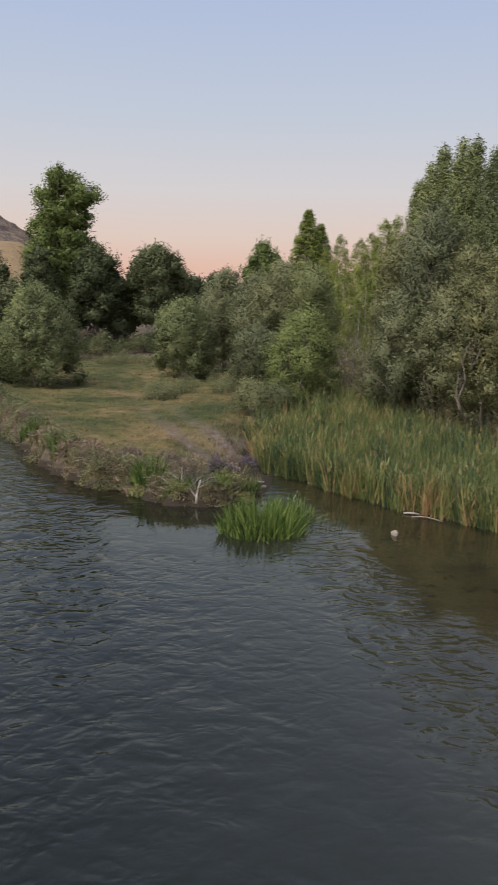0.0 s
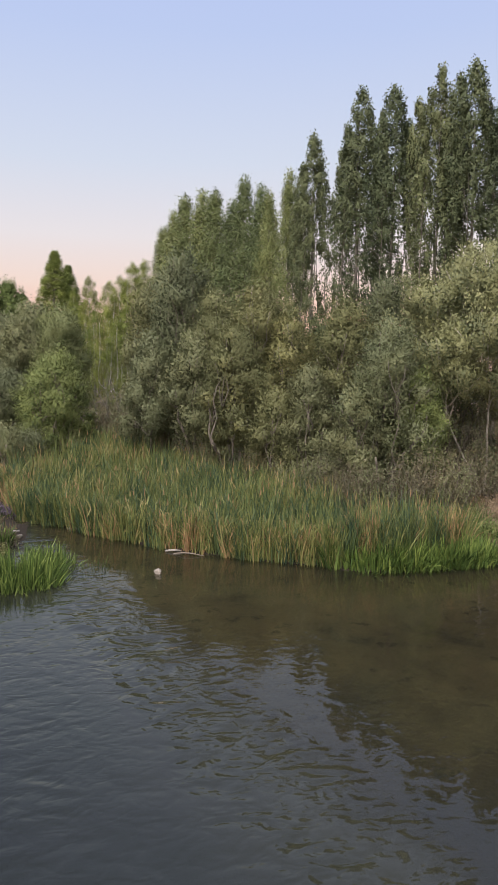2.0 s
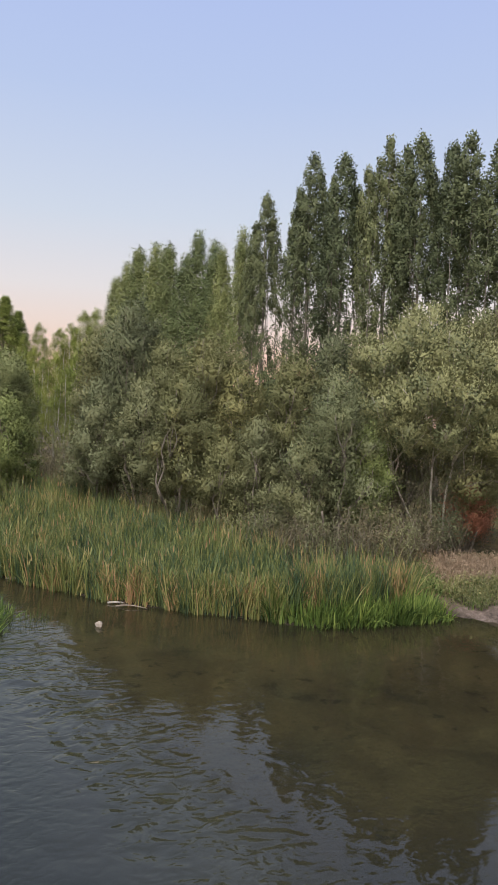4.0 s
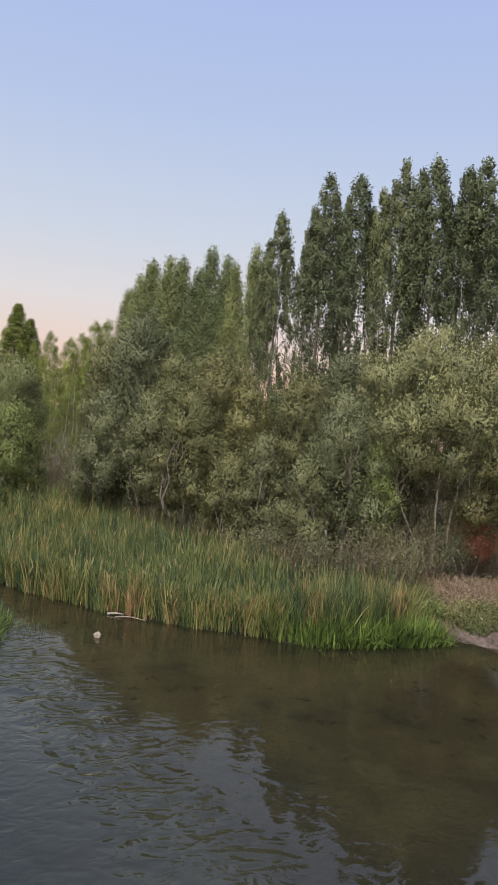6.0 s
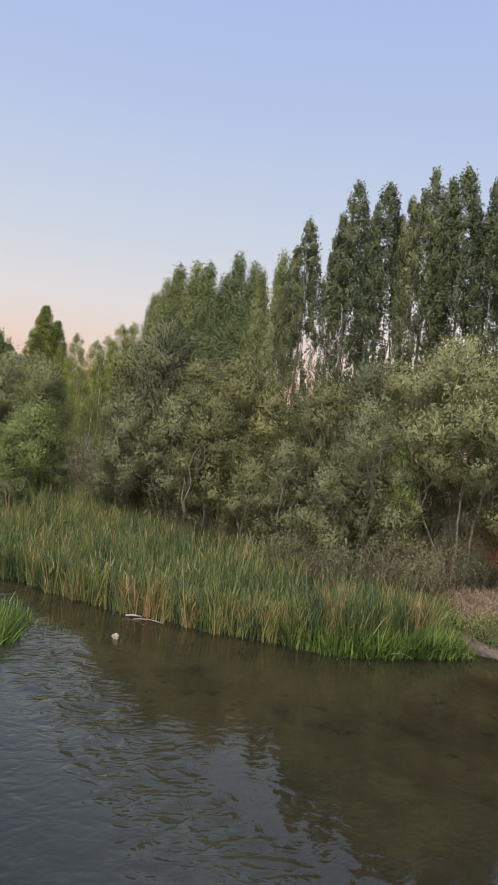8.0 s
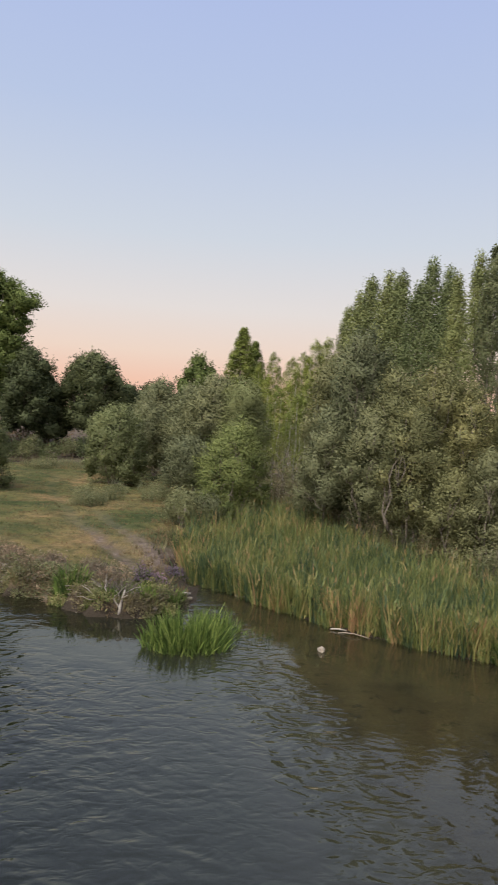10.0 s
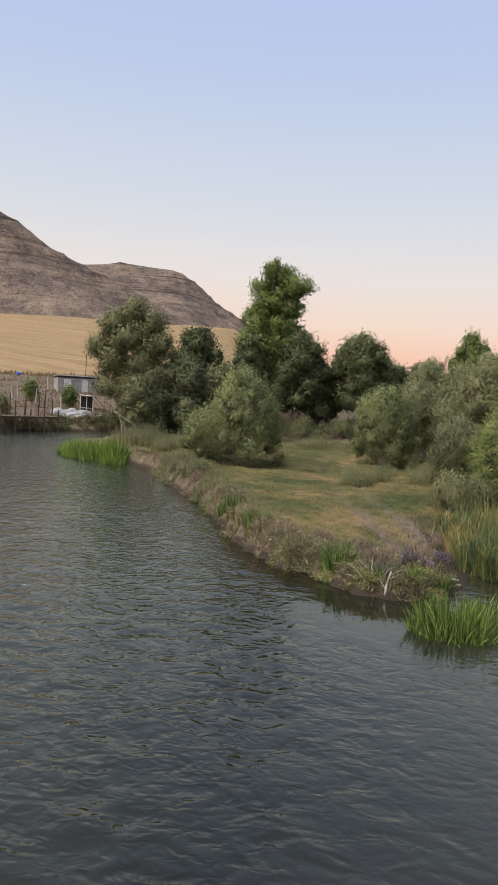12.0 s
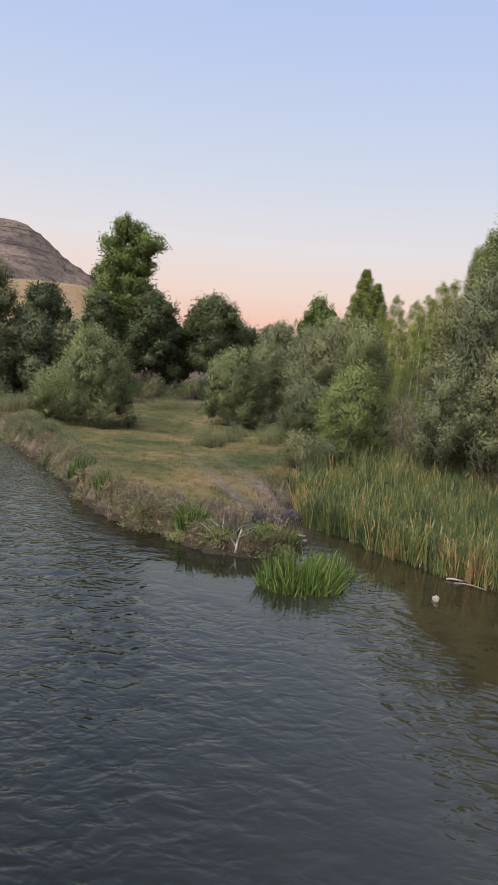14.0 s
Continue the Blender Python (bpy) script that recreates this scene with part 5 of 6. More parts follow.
for i in range(22):
    k = ss.uniform(0, 8.2)
    p = rim[int(k)] * (1 - k % 1) + rim[int(k) + 1] * (k % 1)
    ob = sedge_clump(p[0] + 0.25, p[1] + 0.2, ss.uniform(0.25, 0.5), ss.uniform(0.25, 0.45), 110, 120 + i, "low green grass tuft hanging over the bank", GRASS, 0.7, "grass tufts on the bank", wide=(0.02, 0.04))
    ob.location.z = max(0.0, height_at(p[0] + 0.25, p[1] + 0.2))


# ---- meadow grass ----
def meadow_grass():
    gen = np.random.default_rng(77)
    poly = [(-22, 50.5), (-16.2, 43.2), (-10.8, 34.8), (-7.4, 28.6), (-4.2, 25.2), (-1.6, 23.4), (0.2, 26), (-0.4, 31), (1.2, 36), (2.5, 45), (0.5, 60), (-5, 72), (-16, 76), (-24, 71), (-30, 62), (-28, 57)]
    x, y = scatter(gen, poly, 95000)
    td = track_distance(x, y)
    keep = (gen.uniform(0, 1, len(x)) < 0.25 + 0.75 * smooth(0.15, 0.5, np.abs(td - 0.75))) & (gen.uniform(0, 1, len(x)) < 1.25 - y / 75) & ~((td < 0.5) & (y < 26))
    x, y = x[keep], y[keep]
    k = gen.uniform(0, 13.99, 15000)
    rim = np.array(MEADOW_SHORE[:15])
    i0 = k.astype(int)
    base = rim[i0] * (1 - k % 1)[:, None] + rim[i0 + 1] * (k % 1)[:, None] + gen.normal(0, 0.55, (15000, 2)) + np.array([0.45, 0.35])
    keep = (signed(MEADOW_SHORE, base[:, 0], base[:, 1]) > 0.03) & (waves(base[:, 0], base[:, 1], 1.9, 72) > -0.35)
    x, y = np.concatenate([x, base[keep, 0]]), np.concatenate([y, base[keep, 1]])
    edge = signed(MEADOW_SHORE, x, y)
    tuft = np.clip(waves(x, y, 1.6, 71), -0.6, 1)
    tall = (0.075 + 0.05 * tuft + 0.10 * np.exp(-(edge / 1.0) ** 2) + 0.26 * smooth(-2.5, 0.5, x - np.interp(y, [24, 31, 40, 60], [0.4, 0, 1.0, 0.0]))) * gen.uniform(0.5, 1.3, len(x))
    z = height(x, y) - 0.02
    dry = waves(x, y, 3.6, 74) + gen.normal(0, 0.35, len(x)) > 0.0
    for which, mat, label in ((~dry, GRASS, "short green meadow grass"), (dry, SLOPE, "short straw-coloured dry meadow grass")):
        v, f = blades(gen, x[which], y[which], z[which], np.clip(tall[which], 0.04, 1), gen.uniform(0.02, 0.042, which.sum()), 0.6, 1)
        tagged(new("meadow_grass", mesh_of("meadow_grass", v, f, mat)), label, "grass", kind="stuff")


meadow_grass()


# ---- the bank of the meadow: dry weeds, stones, driftwood ----
STONE = plain_material("river_stone", (0.09, 0.075, 0.06), (0.2, 0.175, 0.15), 0.9, 2.5, 0.6)
PALE_STONE = plain_material("pale_stone", (0.15, 0.13, 0.115), (0.24, 0.215, 0.19), 0.9, 3.0, 0.5)

WHITE_STONE = plain_material("whitish_stone", (0.23, 0.2, 0.165), (0.34, 0.29, 0.245), 0.9, 3.0, 0.4)


def stone(x, y, z, size, seed, mat, label, category="stone", group="bank stones", name="stone", squash=0.7):
    """A rounded, uneven stone."""
    bm = bmesh.new()
    bmesh.ops.create_icosphere(bm, subdivisions=2, radius=0.5)
    off = Vector((seed * 3.1, seed * 1.7, 0))
    for v in bm.verts:
        v.co *= 0.85 + 0.5 * noise.noise(v.co * 1.6 + off)
        v.co = Vector((v.co.x * size, v.co.y * size * 0.8, v.co.z * size * squash))
    me = bpy.data.meshes.new(name)
    bm.to_mesh(me)
    bm.free()
    me.materials.append(mat)
    ob = new(name, me)
    ob.location, ob.rotation_euler = (x, y, z), (0, 0, seed * 2.1)
    return tagged(ob, label, category, group)


st = np.random.RandomState(12)
shore = np.array(MEADOW_SHORE[1:14])
for i in range(120):
    k = st.uniform(0, len(shore) - 1.001) if i % 3 else st.uniform(5, len(shore) - 1.001)
    p = shore[int(k)] * (1 - k % 1) + shore[int(k) + 1] * (k % 1)
    x, y = p[0] + st.uniform(-0.1, 0.7), p[1] + st.uniform(-0.2, 0.4)
    s = st.uniform(0.06, 0.19)
    if x > -2.8 and y < 23.6:
        continue
    stone(x, y, max(0.0, height_at(x, y)) - s * 0.06, s, i, PALE_STONE if i % 7 == 0 else STONE, "weathered grey stone at the water's edge" if i % 7 else "pale stone at the water's edge")
for i, (x, y, s) in enumerate([(0.6, 24.8, 0.22), (0.2, 23.9, 0.2), (-0.5, 22.9, 0.22), (2.6, 25.6, 0.25)]):
    stone(x, y, max(0.0, height_at(x, y)) - 0.02, s, 90 + i, STONE, "flat pale stone at the mouth of the track")

stone(4.12, 19.75, 0.05, 0.26, 7, WHITE_STONE, "rounded whitish stone standing out of shallow water", squash=0.85, group="stones in the water")


def weeds(name, label, x, y, radius, tall, n, mat, seed, bend=0.5, wide=(0.012, 0.03), leafy=0, category="weed", group="bank weeds"):
    """A loose clump of thin stalks with small leaves or seed heads along the upper half."""
    gen = np.random.default_rng(seed)
    a, q = gen.uniform(0, 6.28, n), np.sqrt(gen.uniform(0, 1, n)) * radius
    px, py = q * np.cos(a), q * np.sin(a)
    z = np.maximum(height(px + x, py + y), -0.05) - 0.03
    h = tall * gen.uniform(0.5, 1.1, n) * (1.05 - 0.4 * (q / radius) ** 2)
    base = max(0.0, height_at(x, y))
    v, f = blades(gen, px, py, z - base, h, gen.uniform(*wide, n), bend)
    root = tagged(new(name), label, category, group)
    root.location = (x, y, base)
    tagged(child("stalk_tuft", mesh_of("stalk_tuft", v, f, mat[0]), root), kind="stuff")
    if leafy:
        k = gen.integers(0, n, leafy)
        t = gen.uniform(0.4, 1.0, leafy)
        pts = np.stack([px[k], py[k], z[k] - base + h[k] * t], 1) + gen.normal(0, 0.05 + 0.05 * tall, (leafy, 3))
        v, f, soft = leaves(gen, pts, np.array([0, 0, 0.5]), 0.09 * (1 + 1.6 * (math.hypot(x, y) > 80)), 0.035 * (1 + 2.2 * (math.hypot(x, y) > 80)), 0.8)
        child("foliage", mesh_of("foliage", v, f, mat[1]), root)
    return root


ws = np.random.RandomState(15)
for i in range(84):
    k = ws.uniform(0.2, 8.4)
    p = shore[int(k)] * (1 - k % 1) + shore[int(k) + 1] * (k % 1)
    x, y = p[0] + ws.uniform(0.05, 0.75), p[1] + ws.uniform(0.05, 0.5)
    if i % 4 in (0, 1):
        weeds("bank_weed", "low grey-green weeds hanging over the eroded bank", x, y, ws.uniform(0.4, 0.7), ws.uniform(0.3, 0.55), 110, (GRASS, OLIVE), 500 + i, 0.7, leafy=600)
    elif i % 4 == 3:
        weeds("dry_weed", "grey-brown dead brush tangled on the eroded bank", x, y, ws.uniform(0.35, 0.6), ws.uniform(0.35, 0.6), 110, (TWIG, BRUSH), 500 + i, 0.9, leafy=420)
    else:
        weeds("dry_weed", "dry pinkish-brown weeds hanging over the eroded bank", x, y, ws.uniform(0.3, 0.65), ws.uniform(0.25, 0.5), 120, (DRYLEAF, DRYLEAF), 500 + i, 0.8, leafy=520)
for i, (x, y, r, h) in enumerate([(-3.6, 24.9, 0.5, 0.45), (-2.6, 23.6, 0.4, 0.35), (-2.9, 24.4, 0.45, 0.5), (-0.6, 23.2, 0.3, 0.25), (-0.3, 23.6, 0.4, 0.35), (-1.4, 23.6, 0.5, 0.5), (-2.0, 24.0, 0.5, 0.55), (-0.5, 24.4, 0.45, 0.45), (-2.7, 23.2, 0.35, 0.4), (-2.3, 22.95, 0.3, 0.25), (-0.75, 22.85, 0.3, 0.2), (-0.1, 23.25, 0.35, 0.3), (0.25, 24.1, 0.3, 0.3), (-3.4, 23.75, 0.4, 0.4), (-1.15, 22.62, 0.25, 0.14), (-2.1, 22.75, 0.3, 0.25), (-0.9, 22.75, 0.3, 0.25), (-2.45, 23.1, 0.35, 0.3)]):
    weeds("bank_weed" if i % 2 else "dry_weed", "low green weeds on the tip of the bank" if i % 2 else "grey-brown dead brush on the tip of the bank", x, y, r, h, 120, (SEDGE, WILLOW) if i % 2 else (TWIG, BRUSH), 620 + i, 0.7, leafy=620)
for i, (x, y, r, h) in enumerate([(-2.6, 25.2, 0.5, 0.8), (-1.9, 24.4, 0.5, 0.8), (-4.2, 26.2, 0.5, 0.5), (-5.9, 27.3, 0.5, 0.45)]):
    weeds("dry_weed", "tall grey-brown dead weeds on the tip of the meadow", x, y, r, h, 220, (TWIG, DRYLEAF), 540 + i, 0.35, leafy=700)
for i, (x, y, r, h) in enumerate([(-0.95, 25.0, 0.32, 0.75), (-0.5, 25.5, 0.25, 0.5), (0.1, 27.9, 0.4, 0.3)]):
    weeds("loosestrife", "purple-flowering loosestrife beside the track", x, y, r, h, 130, (SEDGE, PURPLE), 550 + i, 0.25, leafy=600, category="flower", group="purple flowers")
weeds("loosestrife", "purple-flowering loosestrife at the end of the reeds", 13.2, 20.0, 0.5, 0.9, 120, (SEDGE, PURPLE), 558, 0.25, leafy=400, category="flower", group="purple flowers")
for i in range(16):
    weeds("tall_weed", "tall dry grey-green weeds on the meadow", -2.2 + ws.uniform(-3.4, 2.6), 45 + ws.uniform(-3.5, 4.5), 0.6, ws.uniform(0.7, 1.3), 40, (DULL_WILLOW, OLIVE), 560 + i, 0.2, leafy=700, group="meadow weeds")
for i in range(18):
    weeds("tall_weed", "rough grey-green weeds at the far edge of the meadow", ws.uniform(-18, -4), ws.uniform(68, 73), 1.0, ws.uniform(0.6, 1.3), 90, (GRASS, DULL_WILLOW if i % 2 else OLIVE), 580 + i, 0.3, leafy=700, group="meadow weeds")
for i, (x, y, r, h) in enumerate([(-22.5, 55.5, 1.4, 1.6), (-24.5, 57.0, 1.5, 2.0), (-21.0, 57.5, 1.4, 1.6), (-20.6, 52.6, 1.2, 1.2), (-26.5, 58.5, 1.5, 1.4), (-17.2, 46.5, 0.9, 0.9), (-13.9, 40.6, 0.8, 0.9), (-11.6, 36.6, 0.7, 0.8)]):
    weeds("tall_weed", "grey-green bushy weeds along the bank", x, y, r, h, 260, (GRASS, OLIVE), 600 + i, 0.4, leafy=2600, group="bank weeds")


DARK_TWIG = plain_material("dark_twigs", (0.05, 0.042, 0.038), (0.12, 0.1, 0.088), 0.9, 5.0, 0.4)
DRIFT = plain_material("grey_driftwood", (0.18, 0.16, 0.14), (0.31, 0.285, 0.25), 0.9, 5.0, 0.6)


def driftwood():
    """A bleached root stump with bent dead branches, lying on the tip of the bank."""
    rng = np.random.RandomState(33)
    root = tagged(new("driftwood"), "bleached driftwood stump with tangled dead branches on the bank", "driftwood")
    at = (-1.55, 22.72, 0.17)
    root.location = at
    root.scale = (0.95, 0.95, 0.95)
    child("stump", mesh_of("stump", *tubes([limb(rng, (0.0, -0.25, -0.1), (0.12, 0.1, 0.62), 0.055, 0.03, 5, 0.2), limb(rng, (0.0, -0.2, 0.1), (-0.25, 0.0, 0.42), 0.035, 0.012, 4, 0.2),
                                                   limb(rng, (0.05, 0, 0.35), (0.36, 0.05, 0.55), 0.03, 0.01, 4, 0.2)], 7), DRIFT, True), root, "bleached grey stump")
    for i in range(90):
        a, r = rng.uniform(0, 6.28), rng.uniform(0.2, 0.8)
        s = np.array([rng.uniform(-0.7, 0.4), rng.uniform(0.0, 0.8), 0.25])
        e = s + np.array([math.cos(a) * r, math.sin(a) * r * 0.6, rng.uniform(0.05, 0.65)])
        child("branch", mesh_of("branch", *tubes([limb(rng, s, e, 0.022, 0.006, 4, 0.3)], 5), DARK_TWIG if i % 3 else DRIFT, True), root)


driftwood()


def twig_heap(x, y, seed):
    """A small heap of dry sticks washed against the bank."""
    rng = np.random.RandomState(seed)
    root = tagged(new("stick_pile"), "dry pinkish-grey sticks washed up on the eroded bank", "driftwood", "washed-up sticks")
    root.location = (x, y, max(0.02, height_at(x, y)))
    for i in range(9):
        a, q = rng.uniform(0, 6.28), rng.uniform(0.25, 0.5)
        s = np.array([rng.uniform(-0.3, 0.3), rng.uniform(-0.2, 0.2), 0.02 + 0.02 * i])
        child("stick", mesh_of("stick", *tubes([limb(rng, s, s + np.array([math.cos(a) * q, math.sin(a) * q, rng.uniform(-0.02, 0.14)]), 0.016, 0.007, 3, 0.25)], 4), DRIFT if i % 2 else TWIG, True), root)


for i in range(12):
    k = ws.uniform(2.5, 9.0)
    p = shore[int(k)] * (1 - k % 1) + shore[int(k) + 1] * (k % 1)
    twig_heap(p[0] + ws.uniform(0.15, 0.5), p[1] + ws.uniform(0.1, 0.3), 800 + i)


def log(name, label, a, b, r, mat=WHITE_BARK, seed=1, group="logs"):
    rng = np.random.RandomState(seed)
    a, b = Vector(a), Vector(b)
    line = limb(rng, (0, 0, 0), b - a, r, r * 0.7, 6, 0.08)
    ob = new(name, mesh_of(name, *tubes([line], 8), mat, True))
    ob.location = a
    return tagged(ob, label, "log", group)


log("log", "short bleached log lying beside the track", (-0.1, 24.2, 0.30), (0.6, 24.5, 0.34), 0.05, DRIFT, seed=2)
log("log", "pale plank-like log stranded at the foot of the reeds", (4.8, 21.95, 0.03), (5.25, 21.8, 0.04), 0.035, DRIFT, seed=3)
log("log", "pale log stranded at the foot of the reeds", (2.2, 25.75, 0.04), (2.5, 25.55, 0.05), 0.04, DRIFT, seed=4)
log("dead_branch", "bare pale branch sticking out of the willows", (9.6, 31.6, 4.7), (11.1, 31.3, 4.75), 0.035, PALE_BARK, 5)
for i in range(1):
    log("dead_branch", "dead stems lying in the shallows by the reeds", (5.0 + i * 0.7 + ws.uniform(-0.2, 0.2), 21.6 - i * 0.45, 0.02), (5.8 + i * 0.7, 21.2 - i * 0.45 + ws.uniform(-0.15, 0.1), 0.02), 0.02, TWIG, 20 + i)


# brushwood under the willows
def brushwood(x, y, radius, tall, n, leafy, seed, mat=None):
    rng = np.random.RandomState(seed)
    gen = np.random.default_rng(seed)
    base = height_at(x, y)
    root = tagged(new("bare_shrub"), "tangled grey-brown half-bare shrub under the willows", "shrub", "brushwood")
    root.location = (x, y, base)
    lines, tips = [], []
    for i in range(n):
        a, q = rng.uniform(0, 6.28), radius * math.sqrt(rng.uniform(0, 1))
        s = np.array([q * 0.5 * math.cos(a), q * 0.5 * math.sin(a), -0.1])
        e = np.array([q * 1.1 * math.cos(a), q * 1.1 * math.sin(a), tall * rng.uniform(0.5, 1.1)])
        line = limb(rng, s, e, 0.014, 0.004, 5, 0.5)
        lines.append(line)
        tips += line[2:]
    child("stem_tangle", mesh_of("stem_tangle", *tubes(lines, 3), TWIG, True), root)
    t = np.array(tips)[:, :3]
    pts = t[gen.integers(0, len(t), leafy * 3 // 2)] + gen.normal(0, 0.14, (leafy * 3 // 2, 3))
    v, f, soft = leaves(gen, pts, np.array([0, 0, 0.3]), 0.085, 0.042, 0.9)
    child("foliage", mesh_of("foliage", v, f, mat or BRUSH), root)


bs = np.random.RandomState(44)
for i, (az, dist, r, h) in enumerate([(24.6, 28.5, 1.0, 1.8), (26.2, 27.5, 1.0, 2.0), (27.6, 26.6, 1.0, 1.9), (29.2, 26.2, 1.1, 2.0), (30.6, 26.0, 1.0, 2.2), (32.2, 26.5, 1.1, 2.4), (33.6, 27.0, 1.1, 2.2),
                                      (35.0, 28.0, 1.1, 2.0), (38.9, 31.5, 1.2, 1.8), (22.6, 29.5, 1.0, 1.7), (20.0, 31.5, 1.0, 1.6), (34.6, 30.5, 1.4, 3.6), (36.8, 31.5, 1.3, 3.4), (38.4, 33.5, 1.5, 3.8), (40.2, 34.0, 1.5, 3.8), (37.6, 30.0, 0.9, 2.2)]):
    x, y, _ = place(az, dist)
    brushwood(x, y, r, h, 44, 1900, 700 + i, BRUSH if i % 3 else OLIVE)
for i, (az, dist, r, h) in enumerate([(8.4, 45.5, 1.3, 2.6), (9.3, 46.5, 1.3, 2.8), (6.9, 46.0, 1.3, 2.4), (10.3, 45.0, 1.3, 2.6), (9.6, 41.0, 1.2, 1.8), (11.6, 39.0, 1.2, 2.0), (13.2, 38.0, 1.2, 1.7), (14.8, 36.5, 1.2, 2.0), (16.4, 34.5, 1.2, 1.9), (18.2, 33.0, 1.1, 1.8), (7.6, 43, 1.2, 1.6), (25.6, 30.0, 1.1, 2.4), (28.4, 29.0, 1.1, 2.4)]):
    x, y, _ = place(az, dist)
    brushwood(x, y, r, h, 60, 2200, 760 + i, DULL_WILLOW if i % 2 else BRUSH)
for i, (az, dist) in enumerate([(38.5, 26.0), (39.6, 25.5), (40.5, 26.5), (39.2, 28), (41, 28.5), (37.8, 27.4)]):
    x, y, _ = place(az, dist)
    weeds("dry_weed", "reddish-brown dry weeds behind the gravel beach", x, y, 1.0, 0.6, 260, (DRYLEAF, DRYLEAF), 720 + i, 0.5, leafy=700, group="beach weeds")
for i, (x, y) in enumerate([(13.9, 20.6), (14.6, 19.8), (14.2, 21.8), (15.2, 20.6), (15.6, 21.8), (14.6, 23.0)]):
    weeds("low_shrub", "low green weeds between the reeds and the gravel beach", x, y, 0.7, 0.5, 150, (SEDGE, GREEN if i % 2 else WILLOW), 740 + i, 0.5, leafy=900, group="beach weeds")
weeds("loosestrife", "mauve-flowering weeds beside the gravel beach", 14.0, 21.2, 0.5, 0.8, 110, (SEDGE, PURPLE), 759, 0.25, leafy=420, category="flower", group="purple flowers")
for i, (az, dist) in enumerate([(39.2, 24.6), (40.3, 24.4), (41.4, 24.6)]):
    x, y, _ = place(az, dist)
    weeds("low_shrub", "low dark green shrub behind the gravel beach", x, y, 0.7, 0.55, 160, (SEDGE, WILLOW), 730 + i, 0.5, leafy=1800, group="beach weeds")


# ---- far bank: hut, shed, landing stage, fence, heaps ----
WALL = plain_material("grey_plaster", (0.20, 0.195, 0.19), (0.27, 0.265, 0.26), 0.9, 1.2, 0.3)
TIN = plain_material("sheet_metal_roof", (0.34, 0.37, 0.42), (0.46, 0.49, 0.54), 0.5, 1.5, 0.2, 0.4)
WHITE = plain_material("white_paint", (0.42, 0.42, 0.42), (0.55, 0.55, 0.55), 0.6, 2.0, 0.1)
BLACK = plain_material("dark_opening", (0.012, 0.012, 0.014), (0.03, 0.03, 0.032), 0.8, 2.0, 0.1)
RUST = plain_material("rusty_steel", (0.06, 0.036, 0.026), (0.125, 0.075, 0.055), 0.85, 3.0, 0.5, 0.3)
BOARD = plain_material("weathered_boards", (0.055, 0.042, 0.036), (0.115, 0.09, 0.075), 0.9, 2.0, 0.5)
TARP = plain_material("white_plastic_sheet", (0.15, 0.155, 0.165), (0.28, 0.29, 0.305), 0.45, 1.0, 0.4, fine=8)
BLUE = plain_material("blue_plastic", (0.03, 0.09, 0.30), (0.05, 0.14, 0.42), 0.4, 2.0, 0.1)
CONCRETE = plain_material("concrete_post", (0.25, 0.235, 0.215), (0.36, 0.345, 0.32), 0.95, 3.0, 0.4)
ROOF_TILE = plain_material("red_roof", (0.34, 0.13, 0.10), (0.48, 0.21, 0.16), 0.85, 1.5, 0.5)
PINK_WALL = plain_material("pink_plaster", (0.56, 0.36, 0.31), (0.66, 0.44, 0.38), 0.9, 0.8, 0.2)


def hut():
    x, y, z = rooted(-28.4, 122)
    root = tagged(new("hut"), "small grey plastered hut with a shallow tin roof and white door", "hut")
    root.matrix_basis = pose(x, y, z + 0.02, 0, 0, 40)
    w, d, h = 6.2, 3.2, 2.3
    wall = box((w, d, h), (0, 0, h / 2 - 0.1), bevel=0.03)
    part("wall", wall, WALL, root)
    part("roof", box((w + 0.5, d + 0.6, 0.10), (0, 0, h + 0.08), (-4, 0, 0), 0.02), TIN, root, "blue-grey tin roof")
    door = part("door", box((0.95, 0.06, 2.0), (1.1, -d / 2 - 0.03, 0.95)), WHITE, root, "white wooden door")
    part("handle", box((0.04, 0.08, 0.14), (1.45, -d / 2 - 0.1, 0.95)), RUST, door)
    window = part("window", box((0.8, 0.06, 0.7), (2.4, -d / 2 - 0.02, 1.45)), WHITE, root, "white window frame")
    part("pane", box((0.62, 0.04, 0.52), (2.4, -d / 2 - 0.05, 1.45)), BLACK, window)
    part("door", box((1.1, 0.06, 2.0), (-1.6, -d / 2 - 0.03, 0.95)), WHITE, root, "pale grey door")


hut()


def shed():
    x, y, z = rooted(-27.55, 101)
    root = tagged(new("shed"), "white-framed booth draped with a plastic sheet", "shed")
    root.matrix_basis = pose(x, y, z, 0, 0, 30)
    for px in (-0.8, 0.0, 0.8):
        for py in (-0.6, 0.6):
            part("post", box((0.08, 0.08, 1.9), (px, py, 0.95)), WHITE, root)
    part("back_panel", box((1.6, 0.05, 1.8), (0, 0.55, 0.95)), BLACK, root, "dark inside")
    part("front_rail", box((1.7, 0.06, 0.08), (0, -0.6, 0.35)), WHITE, root)
    part("roof", box((1.9, 1.5, 0.08), (0, 0, 1.95), (0, 3, 0)), WHITE, root)
    bm = bmesh.new()
    bmesh.ops.create_grid(bm, x_segments=10, y_segments=8, size=1.0)
    for v in bm.verts:
        u = (v.co.x + 1) / 2
        v.co = Vector((0.6 + 1.5 * u, v.co.y * 0.9, 2.08 - 1.5 * u ** 1.7 + 0.18 * noise.noise(v.co * 2.5)))
    part("sheet", bm, TARP, root, "white plastic sheet hanging from the roof")


shed()


